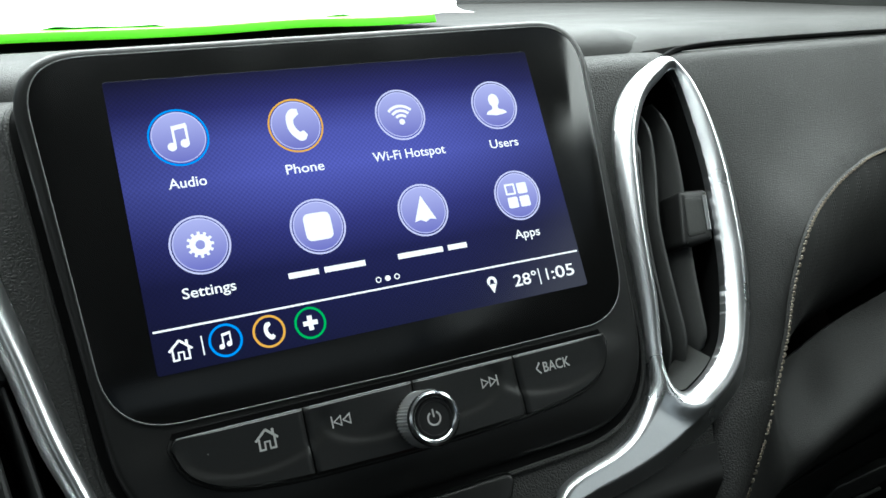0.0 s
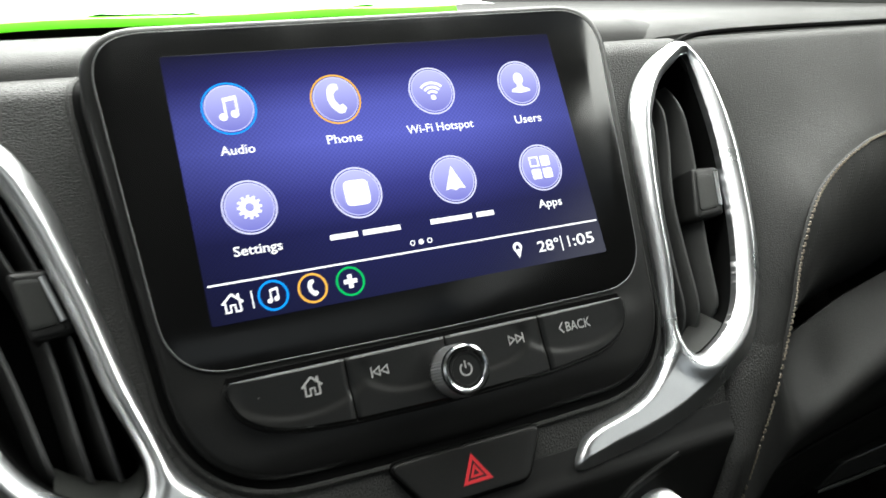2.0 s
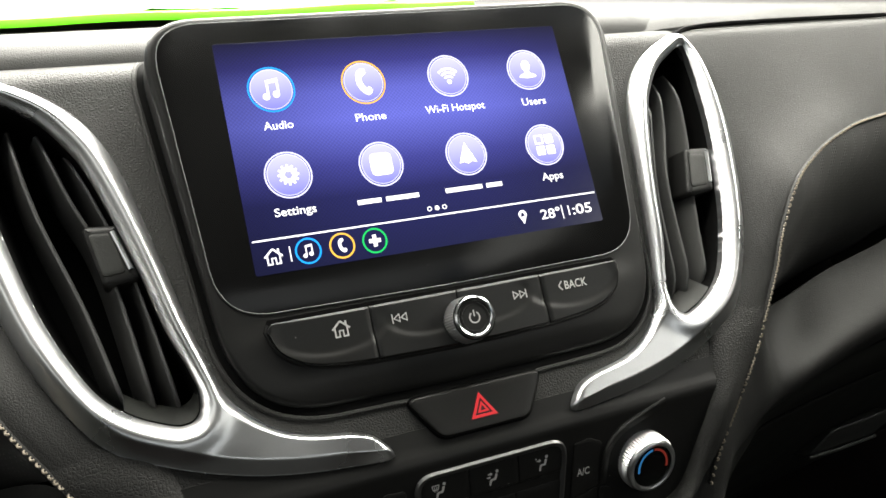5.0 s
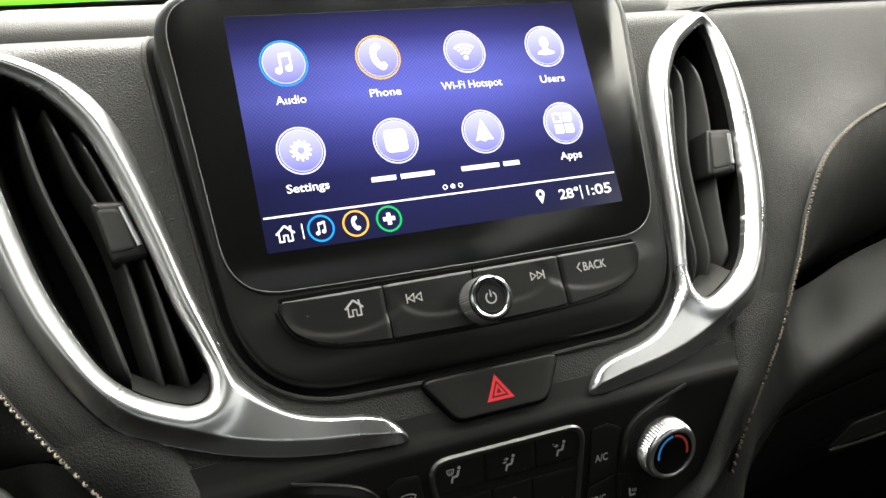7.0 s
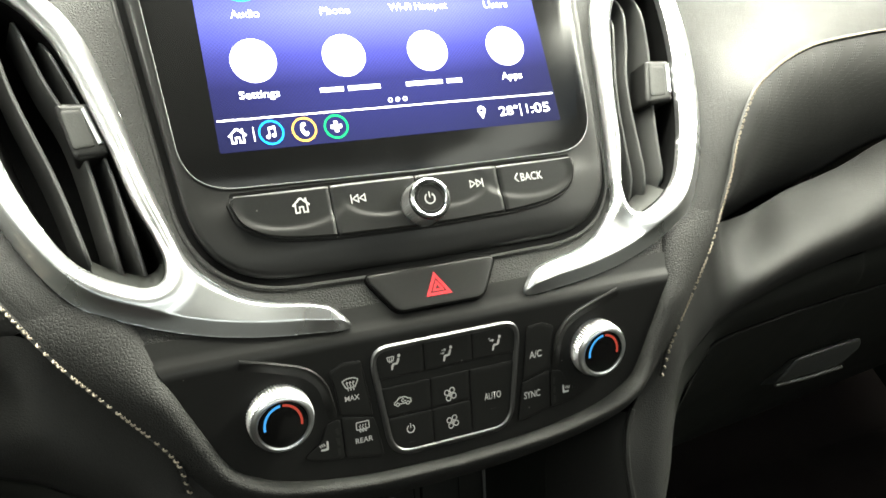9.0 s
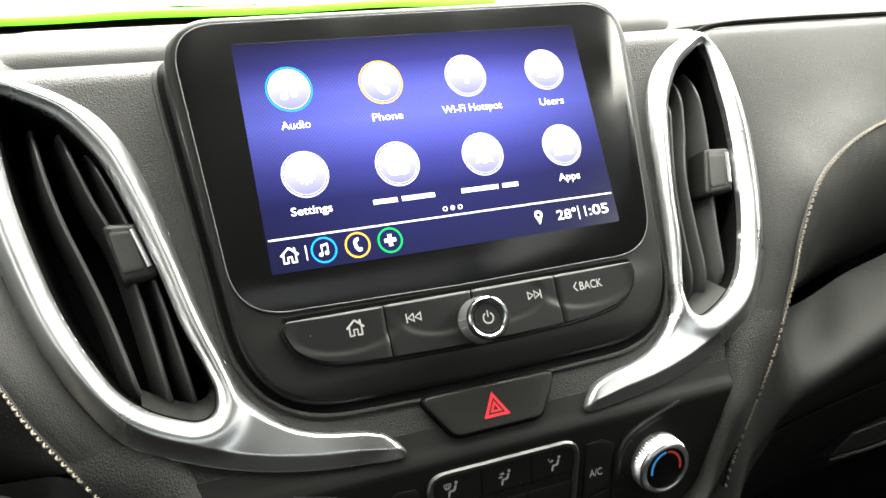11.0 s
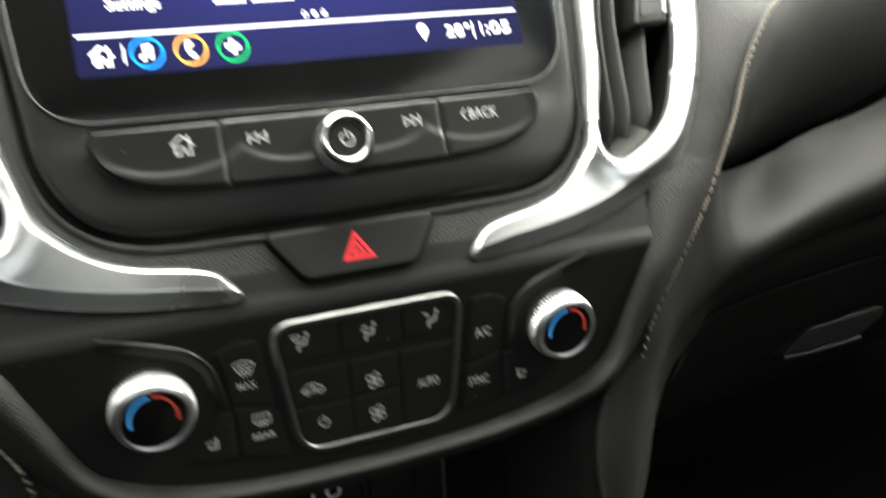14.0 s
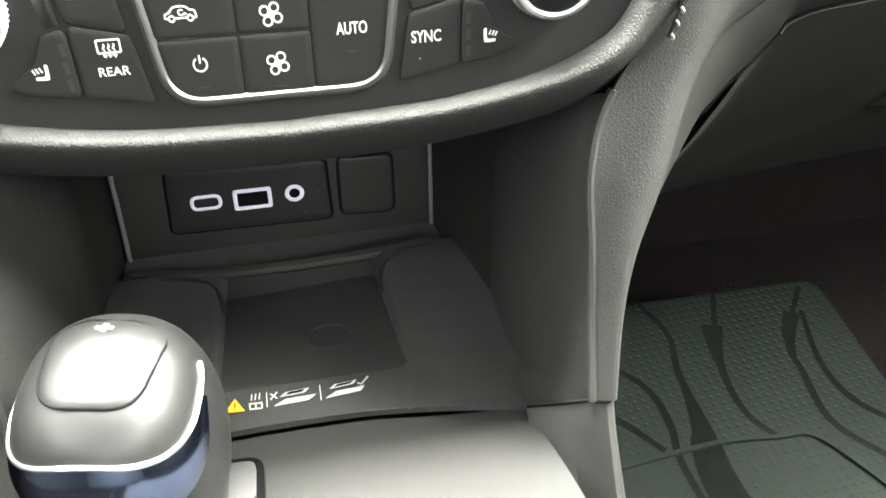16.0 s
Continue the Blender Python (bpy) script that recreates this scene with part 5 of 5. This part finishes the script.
def build_shifter():
    """The selector's knob leans its crown towards the driver."""
    sh = thing("gear_shifter", "satin silver gear selector knob with a chrome band", "gear selector", m=pose(-0.0555, -0.107, 0.238, 14, 0, -12))
    levels = ((-80, 15, 16), (-62, 17, 18), (-44, 20.5, 22), (-28, 24, 26.5), (-12, 26.3, 29.6), (2, 26.6, 30.4), (14, 25, 28.6), (23, 21.6, 24.6), (29, 16.6, 19), (32.6, 10, 11.4), (33.8, 3.4, 3.8), (34, 0.3, 0.3))
    prof = spline([Vector(p) for p in levels], 5)

    def at(h, a, out=0.0):
        h = max(-79.9, min(33.99, h))
        p, q = next((p, q) for p, q in zip(prof, prof[1:]) if p.x <= h <= q.x)
        t = (h - p.x) / max(1e-6, q.x - p.x)
        rx, ry, (c, s) = p.y + (q.y - p.y) * t + out, p.z + (q.z - p.z) * t + out, (math.cos(a), math.sin(a))
        return Vector((rx * math.copysign(abs(c) ** 0.86, c), ry * math.copysign(abs(s) ** 0.86, s), h))

    part("knob", sheet([[at(p.x, 2 * math.pi * i / 64) for i in range(65)] for p in prof]), KNOB, sh, "satin silver knob")
    dip = lambda a: 17 + 9 * max(0, -math.sin(a)) ** 2
    rows = [[at(dip(a) - 22 * t * max(0.02, math.sin((a + 3.2) / 3.26 * math.pi)) ** 0.5, a, 0.8 * math.sin(math.pi * t) + 0.2) for a in np.linspace(-3.2, 0.06, 49)] for t in np.linspace(0, 1, 9)]
    part("chrome_band", sheet(rows), TEALGLASS, sh, "dark polished chrome band")
    part("band_edge", tube([at(dip(a), a, 0.1) for a in np.linspace(-3.5, 0.4, 65)], 0.75, 8), CHROME, sh, "bright band edge")
    # push plate on the crown: a rounded outline mapped on the surface
    outline = rounded([(-14.5, 18, 9), (17, 18, 9), (13.5, -10, 10), (-11.5, -10, 10)], 10)
    def height(x, y):
        k = min(0.999, math.hypot(x / 26.6, y / 30.4))
        for p, q in zip(reversed(prof), list(reversed(prof))[1:]):
            if p.y / 26.6 <= k <= q.y / 26.6:
                return p.x + (q.x - p.x) * (k - p.y / 26.6) / max(1e-6, (q.y - p.y) / 26.6)
        return 34.0

    bm, loops = bmesh.new(), []
    for out, k in ((-0.8, 1.0), (0.35, 0.99), (0.6, 0.955), (0.6, 0.8), (0.6, 0.6), (0.6, 0.4), (0.6, 0.2), (0.6, 0.05)):
        loops.append([bm.verts.new(Vector((p.x * k, p.y * k, height(p.x * k, p.y * k) + out)) / 1000) for p in outline])
    n = len(outline)
    for a, b in zip(loops, loops[1:]):
        for i in range(n):
            bm.faces.new((a[i], a[(i + 1) % n], b[(i + 1) % n], b[i]))
    bm.faces.new(loops[-1])
    bmesh.ops.recalc_face_normals(bm, faces=bm.faces)
    plate = part("push_plate", bm, KNOB, sh, "silver push plate")
    part("plate_gap", tube([(p.x, p.y, height(p.x, p.y) + 0.4) for p in outline + outline[:1]], 0.45, 6), VOID, plate, "dark gap")
    bm = bmesh.new()
    for du, dv in ((2.3, 0.6), (0.7, 1.6)):
        bm.faces.new([bm.verts.new(Vector((0.5 + p * du, 14 + q * dv, height(0.5 + p * du, 14 + q * dv) + 0.8)) / 1000) for p, q in ((-1, -1), (1, -1), (1, 1), (-1, 1))])
    part("plus_mark", bm, PAINT, plate, "white plus mark")


build_shifter()


def build_brake_switch():
    sw = thing("parking_brake_switch", "grey parking brake switch in a dark frame", "switch", m=LEVEL)
    loop = rounded([(-60, -100, 5), (-23, -100, 5), (-22, -78.5, 7), (-60, -77.5, 6)], 6)
    bm = flat([loop], 179.5, 2.6)
    part("frame", bm, VOID, sw)
    part("rocker", flat([shrink(loop, 2.8)], 182.0, 1.6), BRUSHED, sw, "satin grey rocker")


build_brake_switch()


def build_floor():
    fl = thing("floor", "dark carpeted car floor", "floor", kind="structure", m=LEVEL)
    part("carpet", block(-740, 740, -1500, 620, -40, -12), CARPET, fl)
    part("toe_board", sheet([[(x, 230, -12), (x, 330, 60), (x, 420, 220), (x, 430, 470)] for x in np.linspace(-740, 740, 5)], 4), CARPET, fl)
    m = thing("floor_mat", "grey-green rubber floor mat with raised curved ribs", "floor mat", m=LEVEL)
    loop = rounded([(126, -420, 30), (400, -420, 40), (392, 40, 60), (405, 150, 14), (128, 154, 14)], 8)
    part("base", flat([loop], -12, 12), MATRUBBER, m)
    channels = ([(254, 154), (262, 115), (252, 75), (249, 15), (247, -17), (250, -120)], [(318, 153), (297, 108), (283, 68), (281, 34), (292, 10)], [(388, 144), (347, 92), (339, 59), (333, 19), (347, -10), (380, -50)],
                [(374, 118), (358, 70), (357, 37), (369, 14), (390, -4)], [(190, 110), (214, 87), (226, 63), (226, 33), (220, 0), (224, -90)], [(170, 70), (195, 46), (214, 17)])
    # flat bands: the channels' shade is in their colour, not their depth
    for r in channels:
        part("channel", ribbon(r, 0.15, [1.8, 2.8, 2.2]), GROOVE, m, "curved channel, its shade put into the colour")
    part("wide_channel", ribbon([(252, 72), (245, 30), (241, 14), (236, -18), (236, -90)], 0.1, [2, 6, 10, 11, 11]), GROOVE, m, "wide channel, its shade put into the colour")
    part("wide_channel", ribbon([(299, 118), (289, 92), (284, 70)], 0.1, [8, 5, 1]), GROOVE, m, "wide channel, its shade put into the colour")
    part("wide_channel", ribbon([(366, 118), (350, 96), (342, 74)], 0.1, [6, 5, 1]), GROOVE, m, "wide channel, its shade put into the colour")
    part("cross_rib", ribbon([(150, 6), (190, 11), (249, 15), (289, 11), (314, 7), (331, -24), (344, -60)], 0.2, [1.5], 2.2), MATRUBBER, m, "raised ridge")


build_floor()


def build_start_button():
    sb = thing("start_button", "black engine start button in a chrome ring", "button")
    at, ax = (-200, 2, -94), (0, -1, 0.1)
    part("chrome_ring", lathe([(17, -4), (17, 2.5), (16, 4), (14.2, 4.2), (13.4, 3)], at, ax, 48), CHROME, sb, "satin chrome ring")
    cap = part("cap", lathe([(13.4, -2), (13.4, 2.6), (12.6, 3.2), (0.5, 3.2)], at, ax, 40), BUTTON, sb)
    words("START", -200, -90.5, 2.4, lambda x, z: -1.5 + (z + 94) * 0.1, SILVER, cap, 10)
    words("STOP", -200, -97.5, 2.4, lambda x, z: -1.5 + (z + 94) * 0.1, SILVER, cap, 8)


build_start_button()


def build_papers():
    pp = thing("papers", "crumpled white sheets on a vivid green folder on the dash top", "papers", m=LEVEL)
    rows = []
    for i in range(31):
        y = 205 + 260 * i / 30
        rows.append([(x, y, 550.5 + 4 * noise.noise(Vector((x / 60, y / 60, 0))) + 3 * noise.noise(Vector((x / 18, y / 25, 3))) + 14 * min(1, i / 12)) for x in np.linspace(-420, 150 - 10 * noise.noise(Vector((i / 3, 0, 0))), 60)])
    part("sheet", sheet(rows, 0.4, (0, 0, -1)), PAPER, pp, "white sheet")
    rows = []
    for y, z in ((198, 546.5), (200, 550), (208, 551.5), (300, 552), (460, 552)):
        rows.append([(x, y + 3 * noise.noise(Vector((x / 50, 1, 0))), z + 1.5 * noise.noise(Vector((x / 70, 5, 0)))) for x in np.linspace(-430, 120, 50)])
    part("folder", sheet(rows, 1.0, (0, 0, -1)), GREEN, pp, "vivid green folder")


build_papers()


# ---- cabin shell ----
def shell(name, bm, material, label):
    me = bpy.data.meshes.new(name)
    bm.to_mesh(me)
    bm.free()
    me.materials.append(material)
    tagged(new(name, me), label, "car cabin", kind="structure")


# unseen plain shell, added to block light and keep bounce and reflections dark
shell("ceiling", block(-760, 760, -1520, -110, 1080, 1110), HEADLINER, "dark cloth headliner above the seats")
shell("roof_rail", block(-760, 760, 120, 180, 1080, 1110), HEADLINER, "dark cloth header above the windscreen")
shell("wall_left", block(-770, -745, -1520, 620, -40, 800), HARD, "dark driver door below the window line")
shell("wall_right", block(745, 770, -1520, 620, -40, 800), HARD, "dark passenger door below the window line")
shell("wall_back", block(-760, 760, -1540, -1515, -40, 770), HARD, "dark rear of the cabin")
shell("wall_front", block(-760, 760, 560, 600, -40, 500), VOID, "dark bulkhead under the windscreen")
